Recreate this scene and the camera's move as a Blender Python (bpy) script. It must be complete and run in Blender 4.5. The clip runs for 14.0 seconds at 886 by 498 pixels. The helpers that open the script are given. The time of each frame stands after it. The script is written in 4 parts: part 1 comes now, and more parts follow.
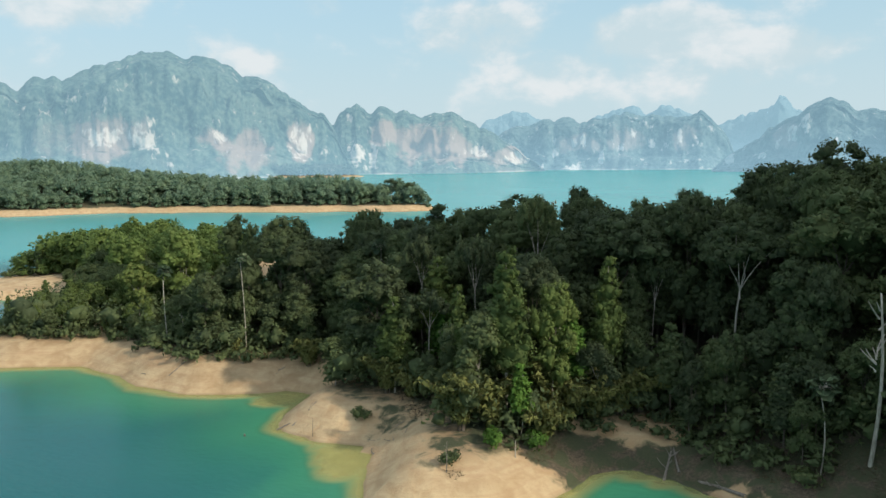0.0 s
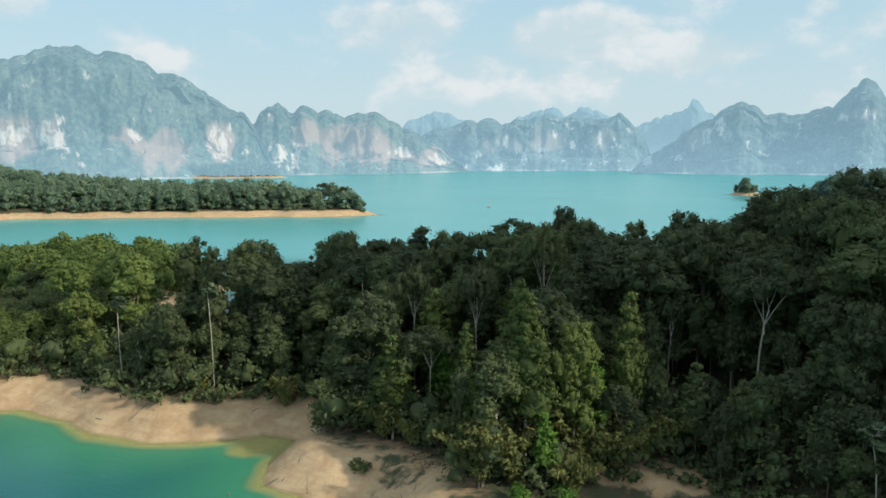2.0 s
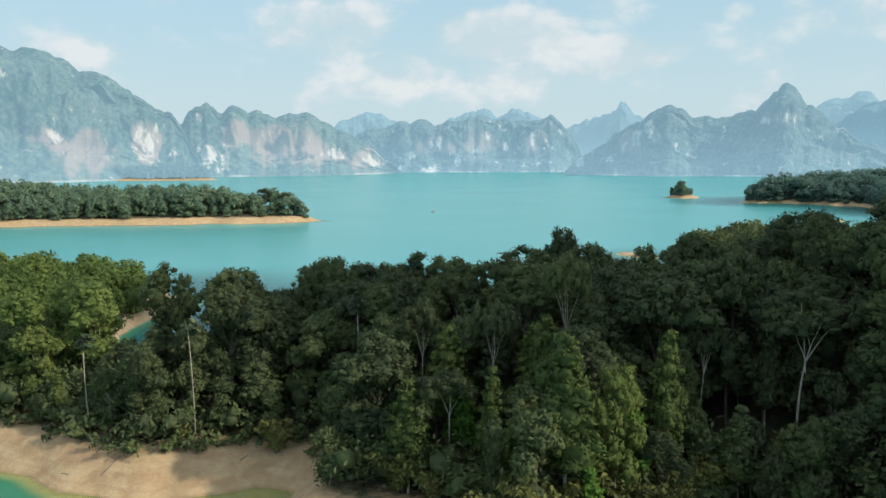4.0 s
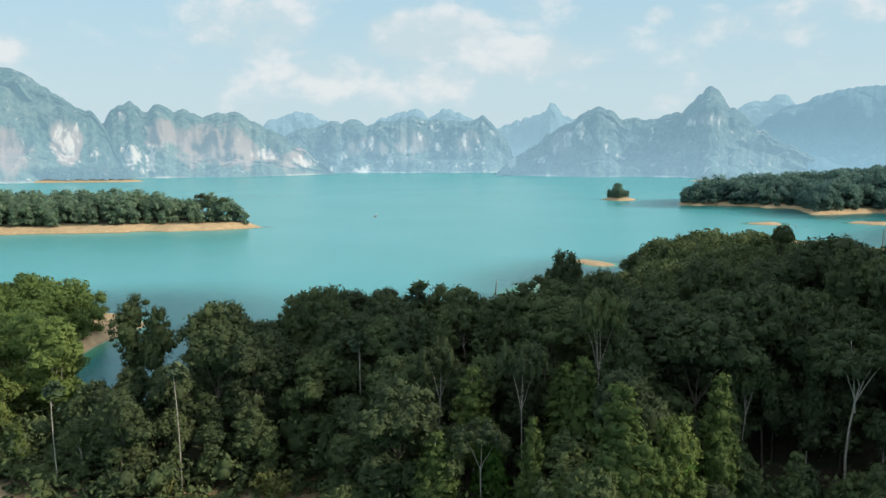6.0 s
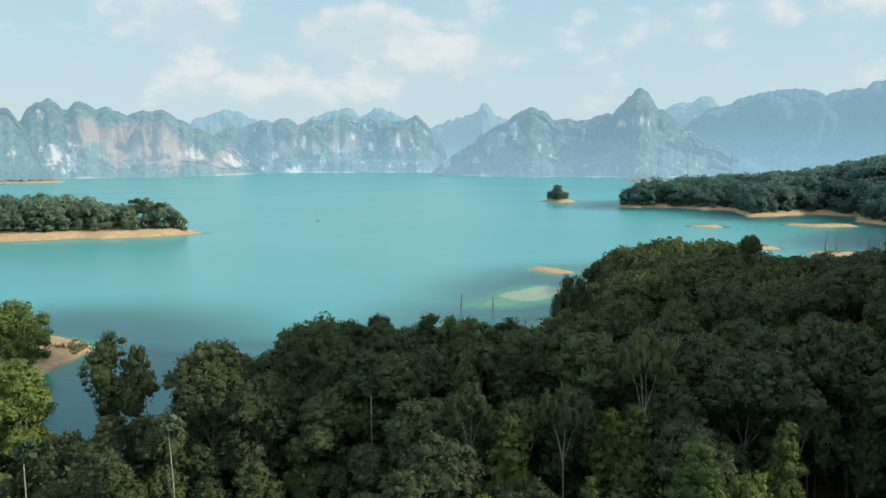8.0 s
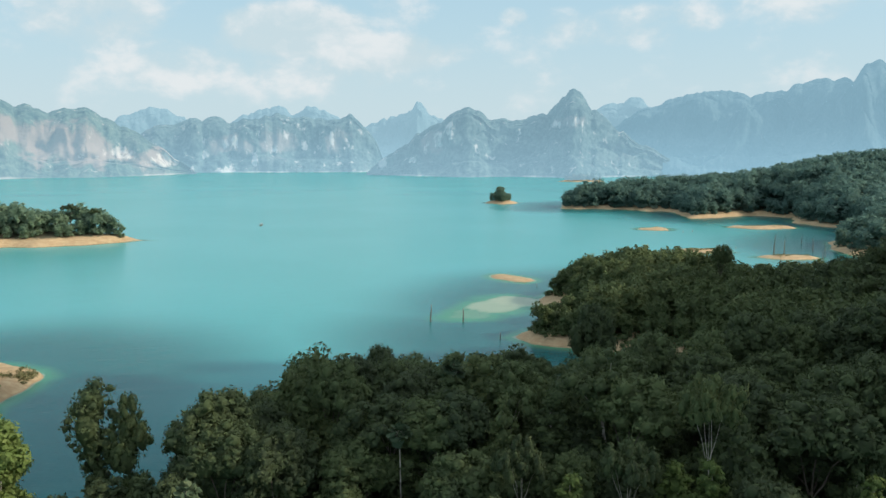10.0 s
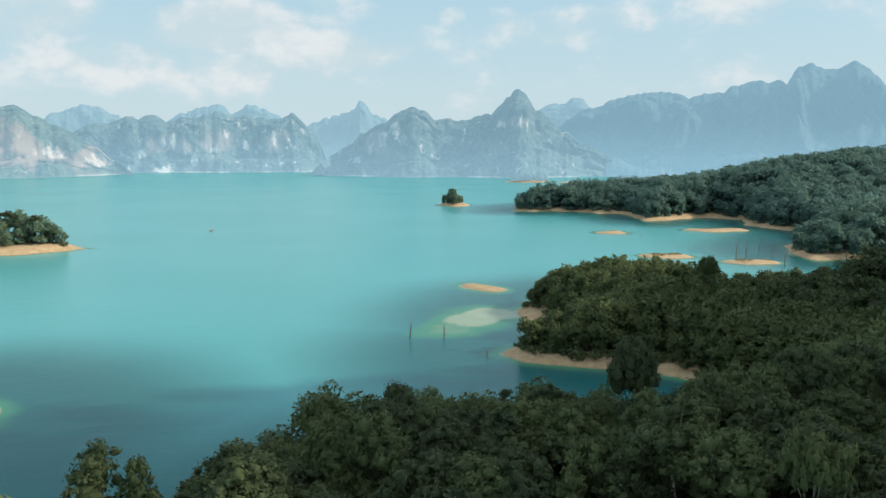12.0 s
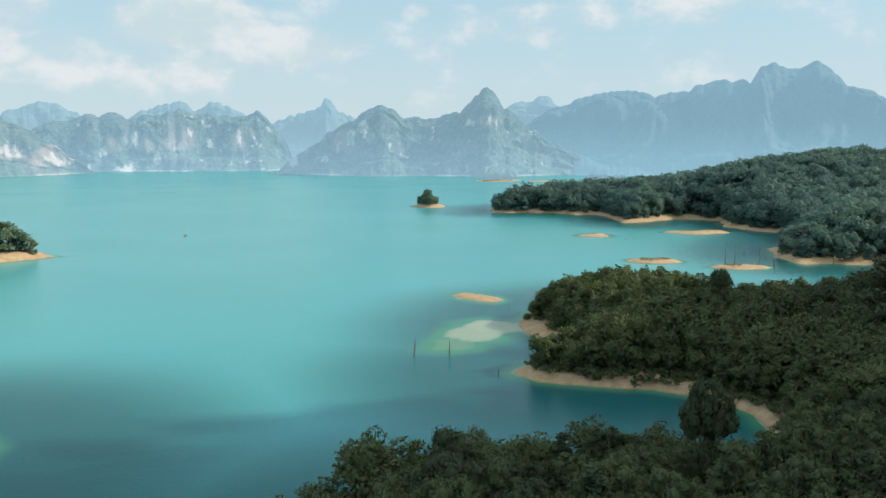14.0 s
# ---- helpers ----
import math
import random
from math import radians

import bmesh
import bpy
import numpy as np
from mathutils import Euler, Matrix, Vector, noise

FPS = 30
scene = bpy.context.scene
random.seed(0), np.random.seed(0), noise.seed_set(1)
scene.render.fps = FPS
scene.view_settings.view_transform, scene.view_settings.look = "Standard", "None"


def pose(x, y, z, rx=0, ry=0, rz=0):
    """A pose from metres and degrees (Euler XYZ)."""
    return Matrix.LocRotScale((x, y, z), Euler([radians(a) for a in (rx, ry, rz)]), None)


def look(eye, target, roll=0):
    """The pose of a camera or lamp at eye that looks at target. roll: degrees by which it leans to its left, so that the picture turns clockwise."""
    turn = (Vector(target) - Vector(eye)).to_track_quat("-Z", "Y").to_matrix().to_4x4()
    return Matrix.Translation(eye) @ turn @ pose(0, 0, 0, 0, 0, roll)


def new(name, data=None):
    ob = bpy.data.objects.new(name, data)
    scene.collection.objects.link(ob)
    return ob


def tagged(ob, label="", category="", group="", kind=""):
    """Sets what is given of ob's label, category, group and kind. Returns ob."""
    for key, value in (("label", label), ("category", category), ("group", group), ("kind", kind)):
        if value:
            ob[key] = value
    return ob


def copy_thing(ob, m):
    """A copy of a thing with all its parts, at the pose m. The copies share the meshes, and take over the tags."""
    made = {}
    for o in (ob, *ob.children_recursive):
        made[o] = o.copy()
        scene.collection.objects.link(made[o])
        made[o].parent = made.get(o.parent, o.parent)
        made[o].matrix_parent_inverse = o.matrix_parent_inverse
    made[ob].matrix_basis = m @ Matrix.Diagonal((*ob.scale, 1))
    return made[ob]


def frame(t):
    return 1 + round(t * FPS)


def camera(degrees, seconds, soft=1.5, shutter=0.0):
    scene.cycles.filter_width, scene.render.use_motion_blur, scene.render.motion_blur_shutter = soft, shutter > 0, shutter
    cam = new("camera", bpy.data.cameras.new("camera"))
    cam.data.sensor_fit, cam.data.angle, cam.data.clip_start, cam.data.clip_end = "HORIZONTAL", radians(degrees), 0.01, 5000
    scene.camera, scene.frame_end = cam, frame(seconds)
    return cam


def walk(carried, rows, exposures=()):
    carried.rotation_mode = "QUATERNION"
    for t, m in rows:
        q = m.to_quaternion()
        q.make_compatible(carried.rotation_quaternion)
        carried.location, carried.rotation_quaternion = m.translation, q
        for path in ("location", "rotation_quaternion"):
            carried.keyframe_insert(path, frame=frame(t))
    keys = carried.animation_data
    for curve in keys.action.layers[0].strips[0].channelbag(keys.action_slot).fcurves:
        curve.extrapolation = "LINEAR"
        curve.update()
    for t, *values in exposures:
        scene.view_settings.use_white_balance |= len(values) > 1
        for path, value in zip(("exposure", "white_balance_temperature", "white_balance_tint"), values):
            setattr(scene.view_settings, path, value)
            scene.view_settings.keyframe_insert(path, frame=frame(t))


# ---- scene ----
import functools

# ---------------------------------------------------------------- camera
cam = camera(57.98, 14.0)
PATH = [
    (0, (0.00, 0.00, 45.00), (-19.52, 97.42, 33.70), -0.52),
    (0.5, (-3.76, 2.22, 46.01), (-20.73, 100.12, 34.67), -0.50),
    (1, (-7.49, 4.44, 47.07), (-21.88, 102.74, 35.66), -0.39),
    (1.5, (-11.17, 6.84, 48.11), (-23.15, 105.46, 36.70), -0.32),
    (2, (-14.77, 9.33, 49.13), (-24.46, 108.20, 37.68), -0.26),
    (2.5, (-18.30, 11.83, 50.11), (-25.76, 110.89, 38.65), -0.21),
    (3, (-21.64, 14.42, 51.02), (-26.99, 113.62, 39.59), -0.25),
    (5.5, (-38.38, 27.90, 55.91), (-32.81, 127.08, 44.39), -0.10),
    (6, (-41.46, 30.94, 56.85), (-33.70, 129.97, 45.29), -0.14),
    (6.5, (-44.55, 33.99, 57.89), (-34.54, 132.80, 46.28), -0.08),
    (7, (-47.66, 37.05, 58.91), (-35.52, 135.62, 47.26), -0.06),
    (7.5, (-50.66, 40.14, 59.87), (-36.41, 138.43, 48.20), -0.05),
    (8, (-53.64, 43.25, 60.79), (-37.27, 141.20, 49.05), -0.03),
    (10.5, (-68.33, 60.24, 65.70), (-41.74, 155.90, 53.75), 0.07),
    (11, (-71.03, 64.30, 66.61), (-42.62, 159.44, 54.66), 0.08),
    (11.5, (-73.74, 68.31, 67.57), (-43.59, 162.89, 55.57), 0.11),
    (12, (-76.31, 72.32, 68.58), (-44.54, 166.37, 56.50), 0.14),
    (12.5, (-78.88, 76.36, 69.62), (-45.60, 169.87, 57.48), 0.13),
    (13, (-81.39, 80.33, 70.69), (-47.02, 173.44, 58.46), 0.13),
    (13.5, (-83.77, 84.47, 71.90), (-48.65, 177.28, 59.57), 0.12),
    (14, (-86.19, 88.53, 73.11), (-50.22, 181.00, 60.66), 0.13),
]
walk(cam, [(t, look(eye, target, roll)) for t, eye, target, roll in PATH])

# ---------------------------------------------------------------- sky, sun, exposure
SUN_AZ, SUN_EL = radians(112), radians(32)
scene.view_settings.exposure = 0.06


class Nodes:
    """A few shorthands for node trees."""

    def __init__(self, tree):
        self.tree = tree
        tree.nodes.clear()

    def add(self, kind, inputs=None, **settings):
        n = self.tree.nodes.new(kind)
        for k, v in settings.items():
            setattr(n, k, v)
        for k, v in (inputs or {}).items():
            if isinstance(v, bpy.types.NodeSocket):
                self.tree.links.new(v, n.inputs[k])
            else:
                n.inputs[k].default_value = v
        return n

    def math(self, op, a, b=0.0, clamp=False):
        return self.add("ShaderNodeMath", {0: a, 1: b}, operation=op, use_clamp=clamp).outputs[0]

    def noise(self, vec, scale, detail=4.0, rough=0.55, distortion=0.0):
        return self.add("ShaderNodeTexNoise", {"Vector": vec, "Scale": scale, "Detail": detail, "Roughness": rough, "Distortion": distortion}).outputs["Fac"]

    def span(self, v, a, b, c=0.0, d=1.0):
        return self.add("ShaderNodeMapRange", {0: v, 1: a, 2: b, 3: c, 4: d}, interpolation_type="SMOOTHSTEP").outputs[0]

    def mix(self, f, a, b):
        n = self.add("ShaderNodeMix", data_type="RGBA")
        for key, v in ((0, f), (6, a), (7, b)):
            if isinstance(v, bpy.types.NodeSocket):
                self.tree.links.new(v, n.inputs[key])
            else:
                n.inputs[key].default_value = v if key == 0 else (*v, 1)
        return n.outputs[2]

    def bump(self, height, strength, distance):
        return self.add("ShaderNodeBump", {"Height": height, "Strength": strength, "Distance": distance}).outputs[0]


def make_world():
    w = bpy.data.worlds.new("sky")
    w.use_nodes = True
    scene.world = w
    n = Nodes(w.node_tree)
    sky = n.add("ShaderNodeTexSky", sky_type="NISHITA", sun_disc=False, sun_elevation=SUN_EL, sun_rotation=SUN_AZ,
                altitude=60.0, air_density=1.0, dust_density=1.6, ozone_density=1.5)
    way = n.add("ShaderNodeTexCoord").outputs["Generated"]
    sep = n.add("ShaderNodeSeparateXYZ", {0: way})
    az = n.math("ARCTAN2", sep.outputs[0], sep.outputs[1])
    el = n.math("ARCSINE", sep.outputs[2])
    flat = n.add("ShaderNodeCombineXYZ", {0: az, 1: n.math("MULTIPLY", el, 1.45), 2: 0.37}).outputs[0]
    puffs = n.noise(flat, 13.0, 7.0, 0.58, 0.15)
    wisps = n.noise(flat, 5.0, 4.0, 0.5)
    cover = n.math("ADD", n.math("MULTIPLY", puffs, 1.5), n.math("MULTIPLY", wisps, 0.9))
    for a, e, wide, high, weight in CLOUDS:
        u = n.math("DIVIDE", n.math("SUBTRACT", az, radians(a)), radians(wide))
        v = n.math("DIVIDE", n.math("SUBTRACT", el, radians(e)), radians(high))
        far = n.math("ADD", n.math("MULTIPLY", u, u), n.math("MULTIPLY", v, v))
        cover = n.math("ADD", cover, n.span(far, 0.0, 1.0, weight, 0.0))
    # extra cloud overhead, out of view, added for whiter fill light
    cover = n.math("ADD", cover, n.span(el, 0.35, 0.8, 0.0, 0.42))
    thick = n.span(cover, 1.18, 1.72)
    veil = n.span(el, 0.0, 0.75, 0.97, 0.0)
    back = n.add("ShaderNodeBackground", {0: sky.outputs[0], 1: SKY_STRENGTH})
    haze = n.mix(n.span(el, 0.02, 0.2), (0.55, 0.69, 0.745), (0.44, 0.645, 0.74))
    air = n.add("ShaderNodeBackground", {0: haze, 1: 1.0})
    lit = n.mix(n.span(puffs, 0.42, 0.66), (0.57, 0.69, 0.735), (0.78, 0.81, 0.82))
    # cloud above the view is brightened to lift the shaded parts
    cloud = n.add("ShaderNodeBackground", {0: lit, 1: n.span(el, 0.32, 0.75, 1.0, 1.35)})
    hazy = n.add("ShaderNodeMixShader", {0: veil, 1: back.outputs[0], 2: air.outputs[0]})
    both = n.add("ShaderNodeMixShader", {0: n.math("MULTIPLY", thick, 0.85), 1: hazy.outputs[0], 2: cloud.outputs[0]})
    n.add("ShaderNodeOutputWorld", {0: both.outputs[0]})


# clouds: bearing, height, half width and half height in degrees, thickness
CLOUDS = [(3.5, 8.4, 7.0, 2.2, 0.65), (11.5, 6.9, 6.5, 1.6, 0.55), (-9, 8.6, 6.0, 2.6, 0.45), (-36, 10.0, 6.0, 2.2, 0.5), (27, 8.6, 9.0, 2.0, 0.4),
          (19.3, 9.4, 1.3, 0.8, 0.35), (-20, 10.4, 4.0, 1.2, 0.35), (2, 5.5, 14.0, 2.6, 0.34), (40, 9.6, 8.0, 2.0, 0.35), (-24, 6.5, 5, 1.2, 0.2)]
SKY_STRENGTH = 0.18
make_world()
sun = new("sun", bpy.data.lights.new("sun", "SUN"))
sun.data.energy, sun.data.angle, sun.data.color = 3.55, radians(1.6), (1.0, 0.90, 0.74)
sun_way = Vector((math.sin(SUN_AZ) * math.cos(SUN_EL), math.cos(SUN_AZ) * math.cos(SUN_EL), math.sin(SUN_EL)))
sun.matrix_world = look(sun_way * 900, (0, 0, 0))


# ---------------------------------------------------------------- materials
def material(name):
    m = bpy.data.materials.new(name)
    m.use_nodes = True
    n = Nodes(m.node_tree)
    return m, n, n.add("ShaderNodeOutputMaterial")


def leaf_material(name, dark, light, warm, translucent=0.22):
    """Foliage: varies from plant to plant, clump to clump and leaf to leaf."""
    m, n, out = material(name)
    tint = n.add("ShaderNodeAttribute", attribute_name="tint").outputs["Fac"]
    leaf = n.add("ShaderNodeNewGeometry").outputs["Random Per Island"]
    plant = n.add("ShaderNodeObjectInfo").outputs["Random"]
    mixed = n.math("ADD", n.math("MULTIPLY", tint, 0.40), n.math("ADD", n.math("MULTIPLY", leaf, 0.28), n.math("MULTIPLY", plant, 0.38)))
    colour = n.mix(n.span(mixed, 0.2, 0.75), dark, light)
    colour = n.mix(n.span(mixed, 0.70, 0.95), colour, warm)
    p = n.add("ShaderNodeBsdfPrincipled", {"Base Color": colour, "Roughness": 0.65, "Specular IOR Level": 0.13})
    tr = n.add("ShaderNodeBsdfTranslucent", {"Color": colour})
    n.tree.links.new(n.add("ShaderNodeMixShader", {0: translucent, 1: p.outputs[0], 2: tr.outputs[0]}).outputs[0], out.inputs[0])
    return m


def bark_material(name, a, b, rough=0.85):
    m, n, out = material(name)
    pos = n.add("ShaderNodeTexCoord").outputs["Object"]
    stretched = n.add("ShaderNodeMapping", {"Vector": pos, "Scale": (3.0, 3.0, 0.5)}).outputs[0]
    grain = n.noise(stretched, 2.0, 6.0, 0.65)
    blot = n.noise(pos, 0.5, 3.0)
    colour = n.mix(n.span(n.math("ADD", n.math("MULTIPLY", grain, 0.6), n.math("MULTIPLY", blot, 0.4)), 0.35, 0.65), a, b)
    p = n.add("ShaderNodeBsdfPrincipled", {"Base Color": colour, "Roughness": rough, "Normal": n.bump(grain, 0.6, 0.08)})
    n.tree.links.new(p.outputs[0], out.inputs[0])
    return m


def ground_material():
    """Clay and sand below the old waterline, leaf litter and soil above it."""
    m, n, out = material("clay_bank_and_forest_floor")
    pos = n.add("ShaderNodeNewGeometry").outputs["Position"]
    z = n.add("ShaderNodeSeparateXYZ", {0: pos}).outputs[2]
    broad = n.noise(pos, 0.06, 5.0, 0.6)
    mid = n.noise(pos, 0.35, 6.0, 0.62, 0.4)
    fine = n.noise(pos, 2.6, 6.0, 0.7)
    layers = n.add("ShaderNodeMapping", {"Vector": pos, "Scale": (0.05, 0.05, 2.2)}).outputs[0]
    strata = n.noise(layers, 1.0, 5.0, 0.6, 0.5)
    sand = n.mix(n.span(mid, 0.3, 0.7), (0.41, 0.275, 0.145), (0.53, 0.395, 0.23))
    sand = n.mix(n.span(strata, 0.45, 0.75, 0.0, 0.55), sand, (0.40, 0.245, 0.135))
    sand = n.mix(n.span(fine, 0.55, 0.8, 0.0, 0.5), sand, (0.25, 0.17, 0.09))
    sand = n.mix(n.span(broad, 0.56, 0.72, 0.0, 0.55), sand, (0.27, 0.20, 0.11))
    clay = n.add("ShaderNodeAttribute", attribute_name="clay").outputs["Fac"]
    sand = n.mix(n.math("MULTIPLY", clay, n.span(mid, 0.3, 0.6, 0.38, 0.15)), sand, (0.25, 0.16, 0.085))
    grit = n.noise(pos, 7.0, 3.0, 0.6)
    sand = n.mix(n.span(grit, 0.66, 0.74, 0.0, 0.75), sand, (0.13, 0.09, 0.055))
    wet = n.math("MULTIPLY", n.span(n.math("ADD", z, n.math("MULTIPLY", mid, 0.3)), 0.05, 0.55, 1.0, 0.0), n.span(z, -0.4, -0.1))
    sand = n.mix(n.math("MULTIPLY", wet, 0.6), sand, (0.20, 0.125, 0.055))
    litter = n.mix(n.span(fine, 0.35, 0.65), (0.050, 0.040, 0.025), (0.125, 0.095, 0.060))
    litter = n.mix(n.span(mid, 0.40, 0.56, 0.0, 0.85), litter, (0.05, 0.062, 0.026))
    edge = n.math("ADD", z, n.math("MULTIPLY", n.math("SUBTRACT", mid, 0.5), 3.0))
    soil = n.add("ShaderNodeAttribute", attribute_name="soil").outputs["Fac"]
    dark = n.span(n.math("ADD", soil, n.math("MULTIPLY", n.math("SUBTRACT", mid, 0.5), 1.6)), 0.35, 0.7)
    colour = n.mix(n.math("MAXIMUM", n.span(edge, 4.2, 5.2), dark), sand, litter)
    rough = n.math("SUBTRACT", 0.92, n.math("MULTIPLY", wet, 0.35))
    rel = n.math("ADD", n.math("MULTIPLY", fine, 0.4), mid)
    p = n.add("ShaderNodeBsdfPrincipled", {"Base Color": colour, "Roughness": rough, "Normal": n.bump(rel, 0.7, 0.5)})
    n.tree.links.new(p.outputs[0], out.inputs[0])
    return m


def water_material():
    """Turbid turquoise lake; over the shallows the bottom shows through."""
    m, n, out = material("turbid_lake_water")
    pos = n.add("ShaderNodeNewGeometry").outputs["Position"]
    depth = n.add("ShaderNodeAttribute", attribute_name="depth").outputs["Fac"]
    openness = n.add("ShaderNodeAttribute", attribute_name="openness").outputs["Fac"]
    broad = n.noise(pos, 0.006, 3.0, 0.5)
    deep = n.mix(n.span(broad, 0.35, 0.65), (0.066, 0.335, 0.338), (0.074, 0.350, 0.355))
    # deep colour is darker and greener where openness is low
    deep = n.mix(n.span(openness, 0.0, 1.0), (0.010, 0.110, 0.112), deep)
    north = n.span(n.add("ShaderNodeSeparateXYZ", {0: pos}).outputs[1], 150.0, 250.0)
    silt = n.mix(north, (0.50, 0.50, 0.21), (0.46, 0.55, 0.41))
    green = n.mix(n.span(depth, 0.1, 1.8), silt, (0.046, 0.225, 0.128))
    colour = n.mix(n.span(depth, 1.0, 9.5), green, deep)
    ripple = n.add("ShaderNodeMapping", {"Vector": pos, "Scale": (0.5, 1.0, 1.0), "Rotation": (0, 0, 0.5)}).outputs[0]
    waves = n.math("ADD", n.noise(ripple, 1.1, 4.0, 0.6), n.math("MULTIPLY", n.noise(ripple, 0.17, 2.0, 0.5), 1.5))
    p = n.add("ShaderNodeBsdfPrincipled", {"Base Color": colour, "Roughness": 0.24, "IOR": 1.33, "Specular IOR Level": 0.32,
                                           "Normal": n.bump(waves, 0.17, 0.5)})
    clear = n.add("ShaderNodeBsdfTransparent", {"Color": (0.86, 0.92, 0.66, 1)})
    see = n.math("MULTIPLY", n.span(depth, 0.05, 2.2, 0.62, 0.0), n.math("SUBTRACT", 1.0, n.math("MULTIPLY", north, 0.55)))
    n.tree.links.new(n.add("ShaderNodeMixShader", {0: see, 1: p.outputs[0], 2: clear.outputs[0]}).outputs[0], out.inputs[0])
    return m


def mountain_material(name, forest_a, forest_b, rock, white, bare, air, haze_glow, shift=0.0):
    """Distant karst: wooded slopes, pinkish bare faces, white scars; far backdrop with haze painted in as emission."""
    m, n, out = material(name)
    pos = n.add("ShaderNodeNewGeometry").outputs["Position"]
    z = n.add("ShaderNodeSeparateXYZ", {0: pos}).outputs[2]
    pos = n.add("ShaderNodeMapping", {"Vector": pos, "Location": (shift, shift, 0)}).outputs[0]
    wood = n.noise(pos, 0.024, 8.0, 0.7)
    stand = n.noise(pos, 0.009, 4.0, 0.55)
    trees = n.noise(pos, 0.085, 3.0, 0.6)
    grown = n.math("ADD", n.math("MULTIPLY", trees, 0.45), n.math("ADD", n.math("MULTIPLY", wood, 0.30), n.math("MULTIPLY", stand, 0.25)))
    forest = n.mix(n.span(grown, 0.40, 0.60), forest_a, forest_b)
    upright = n.add("ShaderNodeMapping", {"Vector": pos, "Scale": (1.0, 1.0, 0.55)}).outputs[0]
    face = n.noise(n.add("ShaderNodeMapping", {"Vector": pos, "Scale": (1.0, 1.0, 0.75)}).outputs[0], 0.0062, 4.0, 0.55)
    streak = n.noise(upright, 0.040, 6.0, 0.66, 0.0)
    cliff = n.add("ShaderNodeAttribute", attribute_name="cliff").outputs["Fac"]
    scarred = n.add("ShaderNodeAttribute", attribute_name="scar").outputs["Fac"]
    zone = n.math("SUBTRACT", face, n.span(z, 60, 250, 0.0, 0.16))
    soft = n.span(zone, bare - 0.02, bare + 0.12, 0.0, 0.45)
    stone = n.span(n.math("ADD", n.math("MULTIPLY", cliff, 0.55), n.math("MULTIPLY", wood, -0.9)), -0.32, 0.02)
    rocky = n.math("MAXIMUM", n.math("MULTIPLY", soft, n.span(wood, 0.38, 0.58, 1.0, 0.45)), stone)
    colour = n.mix(n.math("MULTIPLY", rocky, 0.85), forest, rock)
    stray = n.math("MULTIPLY", n.span(streak, 0.60, 0.68, 0.0, 0.4), n.span(zone, bare - 0.10, bare + 0.05))
    torn = n.span(n.math("ADD", n.math("MULTIPLY", scarred, 0.235), n.math("ADD", n.math("MULTIPLY", streak, 1.25), n.math("MULTIPLY", wood, 0.25))), 0.86, 1.02, 0.0, 0.72)
    shore = n.math("MULTIPLY", n.span(n.math("ADD", z, n.math("MULTIPLY", wood, 7.0)), 5.0, 9.0, 0.5, 0.0), n.span(face, 0.46, 0.58))
    colour = n.mix(n.math("MAXIMUM", n.math("MAXIMUM", stray, torn), shore), colour, white)
    # blue emission stands in for haze, stronger towards the base
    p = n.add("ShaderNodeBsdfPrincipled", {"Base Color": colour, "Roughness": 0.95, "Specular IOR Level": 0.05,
                                           "Emission Color": (*air, 1), "Emission Strength": n.span(z, 0, 170, haze_glow * 1.22, haze_glow * 0.98), "Normal": n.bump(n.math("ADD", wood, n.math("MULTIPLY", trees, 0.25)), 0.75, 20.0)})
    n.tree.links.new(p.outputs[0], out.inputs[0])
    return m


M_GROUND = ground_material()
M_WATER = water_material()
M_LEAF = leaf_material("rainforest_leaves", (0.066, 0.088, 0.047), (0.122, 0.160, 0.067), (0.178, 0.200, 0.078), 0.36)
# leaves across the lake: distance haze put into a paler, bluer base colour
M_LEAF_HAZED = leaf_material("hazed_far_leaves", (0.115, 0.205, 0.185), (0.150, 0.250, 0.205), (0.195, 0.285, 0.195), 0.58)
M_ISLAND_HAZED = leaf_material("hazed_isle_leaves", (0.150, 0.235, 0.175), (0.21, 0.30, 0.195), (0.27, 0.345, 0.195), 0.55)
# two lit copies of the forest leaves, with sunlight put into the colour
M_SUNNY = leaf_material("sun_tinted_leaves", (0.082, 0.12, 0.038), (0.138, 0.185, 0.053), (0.21, 0.225, 0.07), 0.30)
M_LIT = leaf_material("bright_sun_tinted_leaves", (0.12, 0.18, 0.055), (0.19, 0.26, 0.075), (0.27, 0.31, 0.11), 0.42)
M_BAMBOO = leaf_material("bamboo_leaves", (0.11, 0.125, 0.04), (0.19, 0.20, 0.066), (0.27, 0.25, 0.095))
M_BRIGHT = leaf_material("young_leaves", (0.05, 0.11, 0.02), (0.10, 0.19, 0.035), (0.14, 0.22, 0.05))
M_PALM = leaf_material("palm_leaves", (0.05, 0.08, 0.045), (0.10, 0.14, 0.075), (0.14, 0.17, 0.09))
M_BARK = bark_material("dark_bark", (0.07, 0.055, 0.04), (0.16, 0.13, 0.10))
M_PALE = bark_material("pale_bark", (0.26, 0.23, 0.18), (0.50, 0.46, 0.39))
M_DEAD = bark_material("weathered_dead_wood", (0.10, 0.085, 0.07), (0.27, 0.24, 0.20))


# ---------------------------------------------------------------- noise and the lie of the land
@functools.lru_cache(None)
def lattice(seed):
    return np.random.RandomState(seed + 11).uniform(-1, 1, (256, 256))


